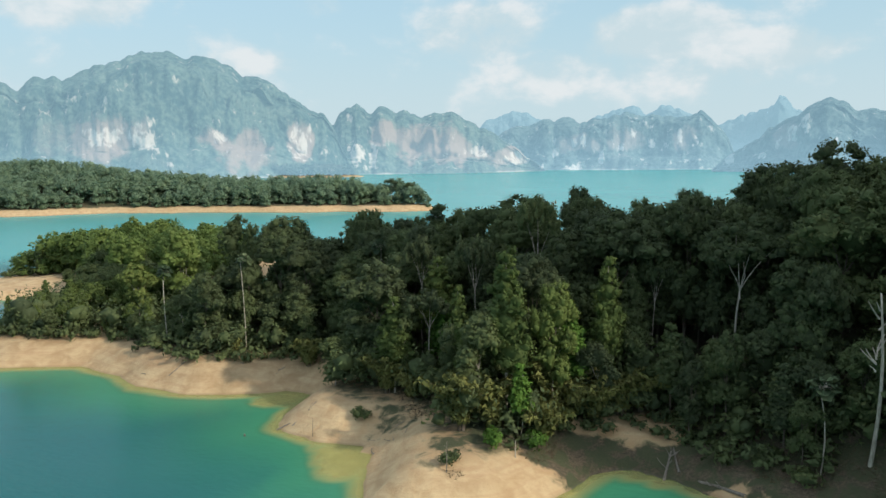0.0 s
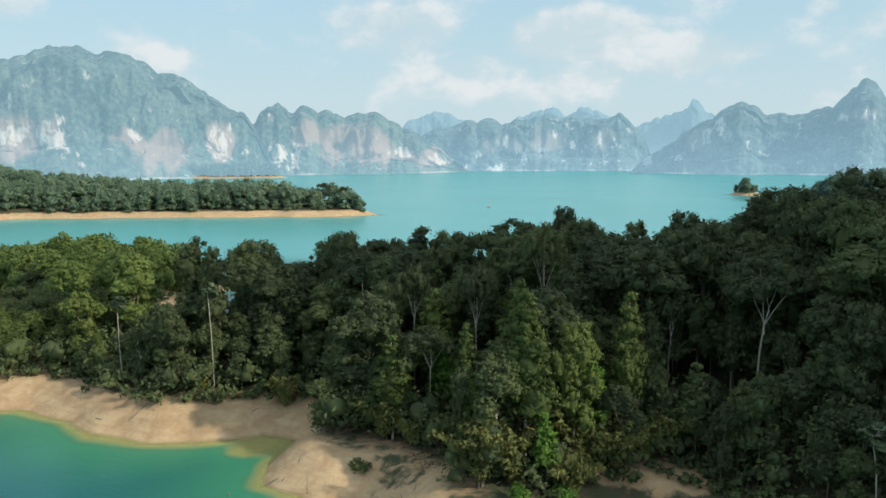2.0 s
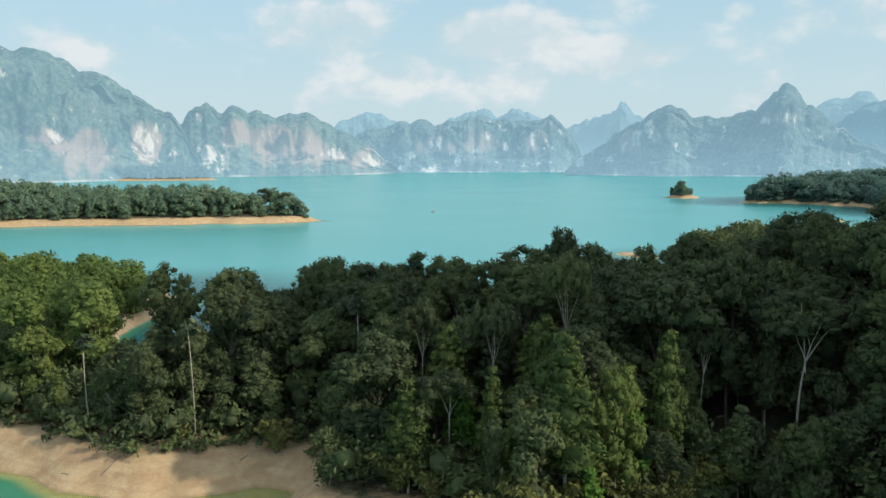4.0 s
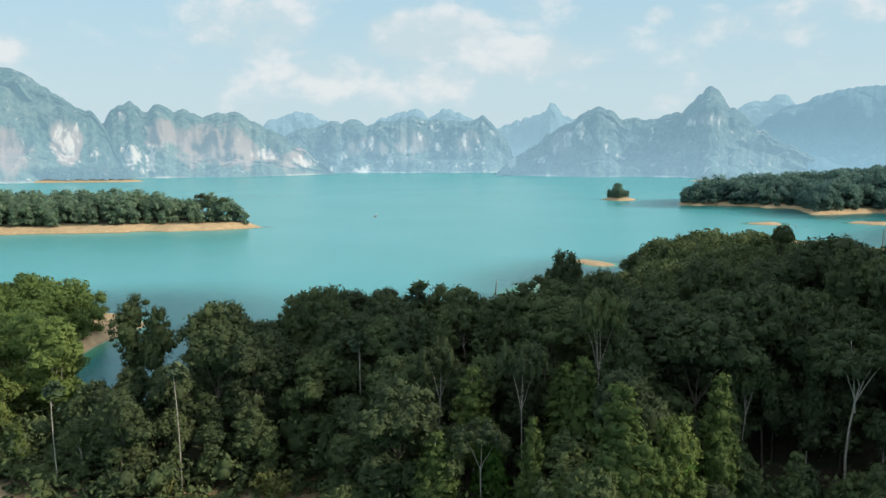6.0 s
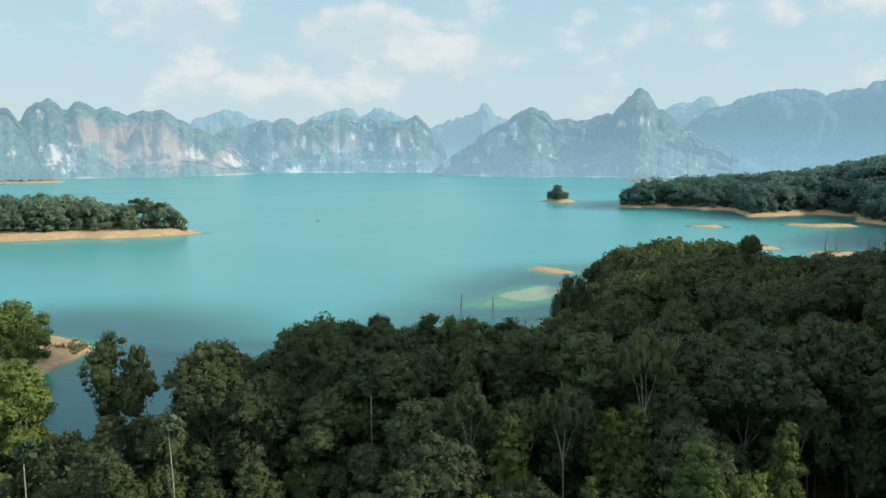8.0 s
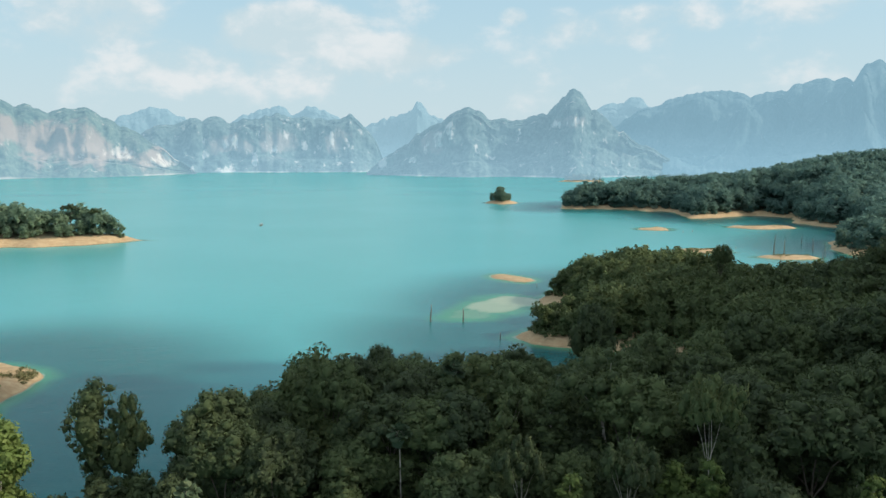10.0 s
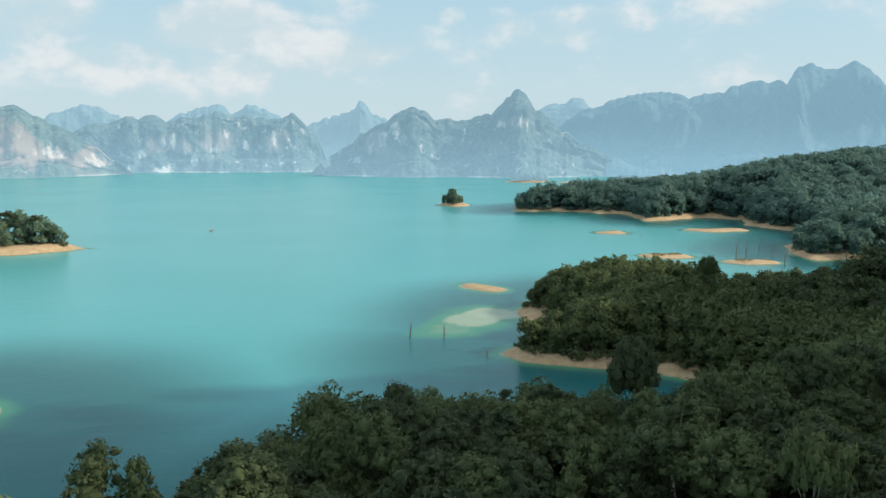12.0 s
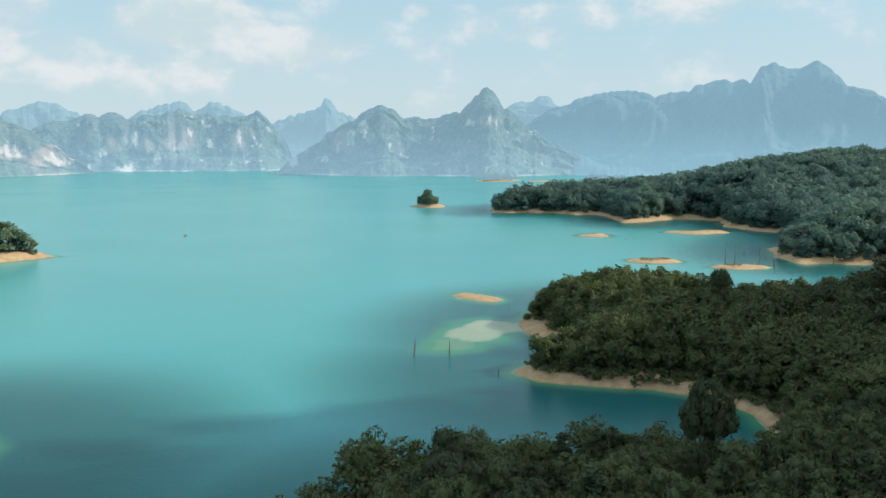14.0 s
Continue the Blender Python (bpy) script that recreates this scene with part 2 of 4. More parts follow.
def vnoise(x, y, size, seed=0):
    """Smooth lattice noise, -1 to 1, over arrays of metres."""
    grid = lattice(seed)
    u, v = np.asarray(x) / size, np.asarray(y) / size
    i, j = np.floor(u).astype(int), np.floor(v).astype(int)
    a, b = u - i, v - j
    a, b = a * a * (3 - 2 * a), b * b * (3 - 2 * b)
    g = lambda p, q: grid[(i + p) & 255, (j + q) & 255]
    return (g(0, 0) * (1 - a) + g(1, 0) * a) * (1 - b) + (g(0, 1) * (1 - a) + g(1, 1) * a) * b


def fractal(x, y, size, seed=0, octaves=4):
    return sum(vnoise(x, y, size / 2 ** k, seed + 7 * k) * 0.5 ** k for k in range(octaves))


def smooth(v, a, b):
    s = np.clip((v - a) / (b - a), 0, 1)
    return s * s * (3 - 2 * s)


SOUTH_SHORE = [(170, -4800), (170, -60), (120, 20), (70, 62), (40, 86), (22, 100), (11, 110), (5, 113), (0, 110), (-3, 103), (-12, 95),
               (-22, 90), (-29, 94), (-32, 102), (-33, 111), (-37, 116), (-44, 117), (-52, 121), (-55, 129), (-54, 141), (-61, 144),
               (-69, 141), (-79, 139), (-90, 141), (-102, 150), (-113, 155), (-129, 149), (-144, 152), (-153, 163), (-156, 180)]
WEST_SPIT = [(-151, 192), (-153, 207), (-166, 221), (-182, 228), (-205, 218), (-222, 236), (-222, 258), (-214, 278), (-199, 294), (-180, 306),
             (-150, 318), (-138, 321), (-127, 313), (-122, 304), (-124, 290), (-128, 275), (-128, 256), (-125, 232), (-113, 206), (-99, 193), (-84, 191),
             (-71, 208), (-50, 215), (-25, 217), (0, 214), (25, 220), (45, 230), (62, 239)]
NORTH_SHORE = [(71, 255), (68, 275), (59, 287), (46, 293), (31, 306), (27, 318), (45, 329), (56, 333), (63, 345), (57, 368), (62, 383),
               (80, 405), (110, 408), (150, 388), (190, 370), (230, 358), (300, 372), (350, 420), (368, 448), (354, 462), (313, 476),
               (322, 514), (345, 540), (400, 580), (440, 619), (438, 684), (473, 748), (466, 783), (425, 770), (376, 764), (384, 810), (403, 866), (376, 866), (370, 898), (298, 928),
               (330, 985), (420, 1020), (550, 1010), (700, 960), (900, 900), (1500, 700), (4800, 500), (4800, -4800)]
MAIN_LAND = SOUTH_SHORE + WEST_SPIT + NORTH_SHORE
WEST_ISLAND = [(-1500, 300), (-700, 500), (-484, 575), (-410, 628), (-325, 636), (-222, 655), (-160, 664), (-134, 681), (-150, 702),
               (-230, 745), (-400, 780), (-700, 760), (-1500, 640)]


def oval(cx, cy, a, b, turn=0.0, n=14):
    c, s = math.cos(radians(turn)), math.sin(radians(turn))
    return [(cx + a * math.cos(w) * c - b * math.sin(w) * s, cy + a * math.cos(w) * s + b * math.sin(w) * c) for w in (2 * math.pi * k / n for k in range(n))]


# outline, bank height, bank width
LANDS = [(MAIN_LAND, 0, 0), (WEST_ISLAND, 5.0, 15.0), (oval(266, 1046, 24, 20), 3.5, 12.0),
         (oval(70, 444, 8.5, 15, 15), 1.3, 8.0), (oval(281, 671, 14, 15), 1.6, 8.0), (oval(232, 523, 19, 12, -20), 1.5, 8.0),
         (oval(266, 481, 18, 11, -22), 1.5, 7.0), (oval(375, 661, 29, 14, -20), 1.5, 9.0),
         (oval(700, 1765, 60, 45), 3.6, 30.0), (oval(800, 1690, 60, 25, -20), 2.0, 20.0), (oval(880, 1600, 70, 40), 5.0, 30.0),
         (oval(-760, 1930, 180, 60), 7.0, 40.0)]


def shore_distance(outline, x, y):
    """Metres to an outline, positive inside it."""
    p = np.array(outline, float)
    q = np.roll(p, -1, axis=0)
    best = np.full(x.shape, 1e18)
    inside = np.zeros(x.shape, bool)
    for (ax, ay), (bx, by) in zip(p, q):
        dx, dy = bx - ax, by - ay
        s = np.clip(((x - ax) * dx + (y - ay) * dy) / (dx * dx + dy * dy), 0, 1)
        best = np.minimum(best, (x - ax - s * dx) ** 2 + (y - ay - s * dy) ** 2)
        if dy:
            cross = ((ay > y) != (by > y)) & (x < dx * (y - ay) / dy + ax)
            inside ^= cross
    return np.where(inside, 1, -1) * np.sqrt(best)


# wooded hills: x, y, height, reach in x and y
# those at x 215 and 300 are out of view, added to cast shade
HILLS = [(215, 130, 212, 58, 110), (215, 65, 82, 50, 15), (64, 120, 31, 42, 42), (-15, 165, 3, 60, 35), (105, 350, 4, 45, 40), (640, 800, 34, 190, 120), (860, 700, 40, 200, 200), (400, 930, 5, 90, 50),
         (400, 520, 12, 60, 50), (-560, 690, 20, 150, 60), (-240, 700, 3, 80, 30), (500, -200, 120, 250, 250), (300, 240, 145, 52, 48), (-150, 270, 5, 40, 40)]
# shelves of silt just under the water: x, y, reach, depth
SHELVES = [(-38, 109, 9, 0.25), (50, 384, 23, 0.14), (36, 373, 20, 0.22), (23, 358, 17, 0.45), (-62, 139, 8, 0.4), (8, 109, 5, 0.6)]


def bank(x, y):
    """Height and width of the bare bank: broad in the near bay, narrow along the far shores."""
    s = (1 - smooth(y, 158, 190)) * (1 - 0.6 * smooth(x, 4, 14))
    return 2.5 + 2.3 * s, 4.4 + 6.1 * s


def land(x, y):
    """Height of the ground, and metres inland, at arrays of x and y."""
    x, y = np.asarray(x, float), np.asarray(y, float)
    far = smooth(np.hypot(x, y - 150), 250, 700)
    wx = x + fractal(x, y, 22, 3, 4) * (2.0 + 5 * far)
    wy = y + fractal(x, y, 22, 5, 4) * (2.0 + 5 * far)
    z = np.full(x.shape, -14.0)
    inland = np.full(x.shape, -1e9)
    for outline, tall, wide in LANDS:
        d = shore_distance(outline, wx, wy)
        real = tall == 0 or tall >= 3.5
        if tall == 0:
            tall, wide = bank(x, y)
        s = np.clip(d / wide, 0, 1)
        up = tall * (1 - (1 - s) ** 1.7) + 0.05 * np.clip(d - wide, 0, 60)
        under = -14.0 * (1 - np.exp(np.clip(d, -200, 0) / 30.0)) - 0.03 * np.clip(-d, 0, 5)
        z = np.maximum(z, np.where(d > 0, up, under))
        inland = np.maximum(inland, d if real else np.minimum(d, 0))
    for hx, hy, tall, rx, ry in HILLS:
        z = z + smooth(inland, 4, 45) * tall * np.exp(-((x - hx) / rx) ** 2 - ((y - hy) / ry) ** 2)
    for sx, sy, r, depth in SHELVES:
        d = np.hypot(wx * 2 - x - sx, wy * 2 - y - sy) / r
        shelf = -depth - 5.0 * smooth(d, 0.45, 1.6) - 20 * smooth(d, 1.2, 2)
        z = np.where(z < 0, np.maximum(z, shelf), z)
    z = z + (fractal(x, y, 7, 21, 3) * 0.28 + fractal(x, y, 30, 23, 2) * 0.4) * smooth(z, 0.1, 1.5)
    return z, inland


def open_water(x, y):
    """0 near the main shore and in the south bay, 1 out on the lake."""
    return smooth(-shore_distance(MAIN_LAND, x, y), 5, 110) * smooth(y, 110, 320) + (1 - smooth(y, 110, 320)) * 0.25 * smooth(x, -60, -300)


# ---------------------------------------------------------------- mesh helpers
def fast_mesh(name, verts, faces, mats, tint=None, index=None, shade=True, normals=None):
    """A mesh from arrays; all faces have the same number of corners."""
    verts, faces = np.asarray(verts, np.float32), np.asarray(faces, np.int32)
    me = bpy.data.meshes.new(name)
    k = faces.shape[1]
    me.vertices.add(len(verts))
    me.vertices.foreach_set("co", verts.ravel())
    me.loops.add(faces.size)
    me.loops.foreach_set("vertex_index", faces.ravel())
    me.polygons.add(len(faces))
    me.polygons.foreach_set("loop_start", np.arange(0, faces.size, k, dtype=np.int32))
    me.polygons.foreach_set("use_smooth", np.full(len(faces), shade))
    for m in mats:
        me.materials.append(m)
    if index is not None:
        me.polygons.foreach_set("material_index", np.asarray(index, np.int32))
    me.update(calc_edges=True)
    if tint is not None:
        me.attributes.new("tint", "FLOAT", "POINT").data.foreach_set("value", np.asarray(tint, np.float32))
    if normals is not None:
        me.normals_split_custom_set_from_vertices(np.asarray(normals, np.float32))
    return me


def grid_faces(nx, ny):
    i, j = np.meshgrid(np.arange(nx - 1), np.arange(ny - 1), indexing="ij")
    a = (i * ny + j).ravel()
    return np.stack([a, a + ny, a + ny + 1, a + 1], 1)


def steps(*spans):
    """Ordered coordinates from (start, end, step) spans."""
    out = []
    for a, b, s in spans:
        out.extend(np.arange(a, b, s))
    out.append(spans[-1][1])
    return np.array(out)


# ---------------------------------------------------------------- ground and lake
GX = steps((-4800, -1500, 660), (-1500, -700, 80), (-700, -250, 12), (-250, 130, 2.6), (130, 450, 5.5), (450, 1000, 25), (1000, 4800, 380))
GY = steps((-4800, -300, 900), (-300, 72, 15), (72, 424, 2.6), (424, 760, 5.5), (760, 1070, 8), (1070, 2000, 30), (2000, 4800, 280))
gx, gy = np.meshgrid(GX, GY, indexing="ij")
GZ, INLAND = land(gx.ravel(), gy.ravel())
flat = np.stack([gx.ravel(), gy.ravel(), GZ], 1)
ground = new("ground", fast_mesh("ground", flat, grid_faces(len(GX), len(GY)), [M_GROUND]))
soil = smooth(np.hypot((flat[:, 0] - 1) / 18, (flat[:, 1] - 112) / 7.0), 1.25, 0.6) + smooth(flat[:, 0], 9, 17) * smooth(flat[:, 1], 150, 130) * smooth(GZ, 0.5, 1.6)
soil += smooth(np.hypot(flat[:, 0] + 32, flat[:, 1] - 122), 8, 4) * 0.55
clay = smooth(flat[:, 0], -44, -62) * smooth(flat[:, 1], 175, 155) * smooth(GZ, 0.2, 1.4)
ground.data.attributes.new("clay", "FLOAT", "POINT").data.foreach_set("value", clay.astype(np.float32))
ground.data.attributes.new("soil", "FLOAT", "POINT").data.foreach_set("value", np.clip(soil, 0, 1).astype(np.float32))
tagged(ground, "bare clay and sand banks under dark forest floor", "ground", kind="structure")

wet = grid_faces(len(GX), len(GY))
wet = wet[GZ[wet].min(axis=1) < 0.4]
lake = flat.copy()
lake[:, 2] = 0.0
water_mesh = fast_mesh("water", lake, wet, [M_WATER])
water_mesh.attributes.new("depth", "FLOAT", "POINT").data.foreach_set("value", (np.maximum(-GZ, 0) * (1 + 2.0 * smooth(flat[:, 1], 150, 190))).astype(np.float32))
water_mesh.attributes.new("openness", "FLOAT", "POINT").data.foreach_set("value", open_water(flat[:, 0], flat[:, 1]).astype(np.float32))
water = tagged(new("water", water_mesh), "calm milky turquoise reservoir water, greenish over shallows", "lake", kind="structure")


# ---------------------------------------------------------------- karst mountains
def mountain_range(profile, far, deep, mat, label, seed, cliffs=(), scars=()):
    """A wooded limestone range: bearings and heights of its crest, its distance and the depth of its front slope."""
    az = np.array([a for a, _ in profile])
    top = np.array([h for _, h in profile])
    nu, nv = int((az[-1] - az[0]) * 14) + 24, 66
    u = np.linspace(az[0], az[-1], nu)
    metres = np.radians(u) * far
    k = np.clip(np.searchsorted(az, u) - 1, 0, len(az) - 2)
    w = (u - az[k]) / (az[k + 1] - az[k])
    rise = top[k + 1] >= top[k]
    dome = np.where(rise, np.sin(w * math.pi / 2), 1 - np.cos(w * math.pi / 2))
    w = 0.35 * w + 0.65 * dome
    crest = top[k] * (1 - w) + top[k + 1] * w
    crest = crest + (np.abs(fractal(metres, metres * 0, 85, seed, 2)) * 13 - 3 + np.abs(vnoise(metres, metres * 0, 38, seed + 2)) * 9 - 3 + vnoise(metres, metres * 0, 11, seed + 1) * 2.5) * smooth(crest, 20, 120)
    v = np.concatenate([np.linspace(0, 1, 56), np.linspace(1.06, 1.7, 10)])
    uu, vv = np.meshgrid(u, v, indexing="ij")
    cc = np.repeat(crest[:, None], nv, 1)
    mm = np.radians(uu) * far
    front = np.clip(vv, 0, 1)
    ledge = fractal(mm, vv * 420, 150, seed + 3, 4)
    s = np.clip(front + 0.16 * ledge * np.sin(front * math.pi), 0, 1)
    cliff = 0.22 * smooth(s, 0.0, 0.25) + 0.50 * smooth(s, 0.28, 0.62) + 0.28 * np.sqrt(np.clip((s - 0.5) / 0.5, 0, 1))
    z = cc * np.where(vv <= 1, cliff / cliff.max(axis=1, keepdims=True), np.clip(1 - 1.3 * (vv - 1), 0, 1)) - 3 * (vv == 0)
    d = far - deep * (1 - vv) * np.clip(cc / crest.max(), 0.15, 1) + (fractal(mm, vv * 420, 190, seed + 5, 4) * 0.08 + fractal(mm, vv * 900, 70, seed + 9, 3) * 0.05) * deep * np.sin(front * math.pi)
    d = d + (fractal(mm, z, 46, seed + 15, 3) * 9 + fractal(mm, z, 17, seed + 17, 2) * 5) * smooth(front, 0.0, 0.1) * smooth(cc, 15, 80)
    b = np.radians(uu)
    verts = np.stack([-40 + d * np.sin(b), 45 + d * np.cos(b), z], -1).reshape(-1, 3)
    me = fast_mesh("mountain", verts, grid_faces(nu, nv)[:, ::-1], [mat])
    for name, patches in (("cliff", cliffs), ("scar", scars)):
        field = np.zeros(uu.shape)
        for bearing, height, wide, tall in patches:  # torn limestone faces, ragged at the rim
            rim = np.hypot((uu - bearing) / wide, (z - height) / tall) + 0.35 * fractal(mm, z, 60, seed + 21, 3)
            field = np.maximum(field, 1 - smooth(rim, 0.35, 1.25))
        me.attributes.new(name, "FLOAT", "POINT").data.foreach_set("value", field.ravel().astype(np.float32))
    return tagged(new("mountain", me), label, "mountain", kind="structure")


# haze colour that the mountain materials emit
HAZE_AIR = (0.27, 0.45, 0.56)
M_NEAR_KARST = mountain_material("wooded_karst_near", (0.022, 0.050, 0.048), (0.095, 0.13, 0.105), (0.25, 0.18, 0.15), (0.50, 0.43, 0.37), 0.53, HAZE_AIR, 0.62)
M_KARST = mountain_material("wooded_karst", (0.022, 0.045, 0.05), (0.085, 0.12, 0.115), (0.18, 0.155, 0.145), (0.46, 0.42, 0.39), 0.545, HAZE_AIR, 0.69)
M_KNOB_KARST = mountain_material("wooded_karst_knob", (0.022, 0.045, 0.05), (0.085, 0.12, 0.115), (0.16, 0.145, 0.14), (0.46, 0.42, 0.39), 0.62, HAZE_AIR, 0.66, 3300.0)
# farther ranges: flatter, bluer colours and more emission, as painted haze
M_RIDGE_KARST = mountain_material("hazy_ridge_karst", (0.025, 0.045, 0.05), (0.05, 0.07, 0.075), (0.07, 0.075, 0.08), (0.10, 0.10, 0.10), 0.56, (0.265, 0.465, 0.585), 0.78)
M_FAR_KARST = mountain_material("far_hazed_karst", (0.05, 0.08, 0.09), (0.07, 0.10, 0.11), (0.12, 0.12, 0.12), (0.15, 0.15, 0.15), 0.60, (0.32, 0.52, 0.63), 0.80)

BIG_DOME = [(-62, 180), (-55, 260), (-48, 230), (-42, 260), (-39.8, 243), (-38.8, 224), (-37.8, 253), (-36.7, 262), (-36.2, 248), (-34.8, 278), (-33, 310), (-31.2, 324), (-28.7, 330),
            (-26.4, 322), (-24.6, 281), (-23, 267), (-21.9, 229), (-20.9, 198), (-20.2, 182), (-19.4, 181), (-18.6, 143), (-17.8, 76), (-17.2, 10)]
BEADS = [(-21, 40), (-19.7, 81), (-18.4, 156), (-17.8, 191), (-16.8, 218), (-16, 191), (-15, 203), (-14, 182), (-13.4, 190), (-12.4, 172),
         (-10.3, 195), (-9.1, 167), (-7.9, 134), (-6.2, 94), (-4.6, 43), (-3.2, 1)]
WALL = [(-9, 60), (-7.1, 104), (-5.1, 159), (-2.5, 177), (-0.3, 169), (1.4, 187), (2.4, 196), (3.4, 180), (4.5, 184), (5.8, 177), (7.3, 196),
        (8.2, 161), (9, 103), (9.6, 40), (10.4, 10)]
KNOB = [(8.3, 4), (10.2, 62), (12.6, 118), (14.1, 167), (14.7, 175), (15.8, 192), (16.9, 168), (18.9, 157), (21, 168), (21.8, 200), (22.3, 222), (22.6, 242), (22.95, 247), (23.3, 240), (23.6, 222), (24.1, 190), (25.6, 136), (27.6, 87), (30, 30)]
LONG_RIDGE = [(24, 60), (25.8, 145), (27.9, 206), (30.4, 245), (32.7, 266), (34.6, 243), (36.8, 250), (37.5, 276), (39.9, 291), (40.6, 273), (41.3, 332),
              (42, 344), (42.8, 317), (44, 327), (44.6, 337), (46.3, 265), (48.5, 226), (54, 260), (62, 180), (70, 60)]
BACK_A = [(-9.6, 120), (-8.5, 172), (-7.3, 242), (-5.7, 271), (-4.1, 239), (-3.1, 196), (-2, 120)]
BACK_B = [(-2, 120), (-0.5, 199), (1.4, 257), (2.5, 279), (3.4, 241), (3.8, 246), (4.8, 278), (6.1, 247), (7.1, 202), (8, 120)]
BACK_C = [(6.8, 120), (8.1, 165), (9.3, 194), (10.4, 220), (11.4, 232), (11.8, 258), (12.1, 280), (12.35, 281), (12.6, 262), (12.9, 236), (13.6, 214), (14.8, 167), (16.5, 110)]
BACK_D = [(22.8, 150), (24.2, 214), (25, 244), (26.1, 253), (27.5, 281), (28.1, 246), (29.1, 213), (31, 150)]
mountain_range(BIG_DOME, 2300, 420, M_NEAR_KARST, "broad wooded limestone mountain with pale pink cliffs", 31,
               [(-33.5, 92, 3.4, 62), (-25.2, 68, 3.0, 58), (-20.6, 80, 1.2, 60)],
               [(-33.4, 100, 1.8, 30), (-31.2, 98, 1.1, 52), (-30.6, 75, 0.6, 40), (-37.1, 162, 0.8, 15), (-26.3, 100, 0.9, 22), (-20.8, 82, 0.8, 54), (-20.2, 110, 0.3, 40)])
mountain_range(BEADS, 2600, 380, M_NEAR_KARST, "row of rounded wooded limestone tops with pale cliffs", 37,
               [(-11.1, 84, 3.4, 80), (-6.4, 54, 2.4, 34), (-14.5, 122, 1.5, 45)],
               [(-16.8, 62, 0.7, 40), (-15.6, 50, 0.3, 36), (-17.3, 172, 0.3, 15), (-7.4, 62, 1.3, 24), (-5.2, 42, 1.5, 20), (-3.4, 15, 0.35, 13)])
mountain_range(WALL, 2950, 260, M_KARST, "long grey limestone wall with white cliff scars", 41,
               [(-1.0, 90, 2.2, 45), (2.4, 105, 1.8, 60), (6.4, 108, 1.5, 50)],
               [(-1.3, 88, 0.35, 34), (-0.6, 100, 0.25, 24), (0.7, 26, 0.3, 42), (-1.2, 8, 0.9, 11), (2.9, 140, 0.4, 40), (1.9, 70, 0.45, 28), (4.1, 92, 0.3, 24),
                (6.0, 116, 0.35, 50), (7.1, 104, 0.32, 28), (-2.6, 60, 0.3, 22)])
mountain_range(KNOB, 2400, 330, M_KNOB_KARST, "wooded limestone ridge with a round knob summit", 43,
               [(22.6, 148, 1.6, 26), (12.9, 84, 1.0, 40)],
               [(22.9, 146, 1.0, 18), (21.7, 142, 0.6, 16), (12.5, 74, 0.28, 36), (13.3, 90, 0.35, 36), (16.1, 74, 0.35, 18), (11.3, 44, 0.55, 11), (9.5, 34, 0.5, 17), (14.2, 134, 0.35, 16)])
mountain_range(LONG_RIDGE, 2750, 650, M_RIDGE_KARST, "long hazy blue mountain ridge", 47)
mountain_range(BACK_A, 4100, 300, M_FAR_KARST, "far pale haze-blue rounded mountain", 53)
mountain_range(BACK_B, 3900, 300, M_FAR_KARST, "far pale haze-blue twin mountain tops", 59)
mountain_range(BACK_C, 3600, 300, M_FAR_KARST, "far haze-blue pointed karst peak", 61)
mountain_range(BACK_D, 3250, 300, M_FAR_KARST, "far haze-blue mountain tops behind the ridge", 67)


# ---------------------------------------------------------------- plants
class Soup:
    """Vertices, triangles and tints that are gathered into one mesh."""

    def __init__(self):
        self.v, self.f, self.t, self.w, self.n = [], [], [], [], 0

    def add(self, verts, faces, tint, normals=None):
        self.v.append(np.asarray(verts, float))
        self.f.append(np.asarray(faces, int) + self.n)
        self.t.append(np.full(len(verts), tint) if np.isscalar(tint) else np.asarray(tint))
        self.w.append(np.zeros((len(verts), 3)) if normals is None else normals)
        self.n += len(verts)

    def arrays(self):
        return np.concatenate(self.v), np.concatenate(self.f), np.concatenate(self.t), np.concatenate(self.w)

    def mesh(self, name, mat, shade=False):
        v, f, t, w = self.arrays()
        soft = bool(np.any(w))
        return fast_mesh(name, v, f, [mat], t, shade=shade or soft, normals=w if soft else None)


@functools.lru_cache(None)
def ico(level):
    bm = bmesh.new()
    bmesh.ops.create_icosphere(bm, subdivisions=level, radius=1.0)
    v = np.array([p.co[:] for p in bm.verts])
    f = np.array([[p.index for p in q.verts] for q in bm.faces])
    bm.free()
    return v, f


def unit(v):
    return v / (np.linalg.norm(v, axis=-1, keepdims=True) + 1e-9)


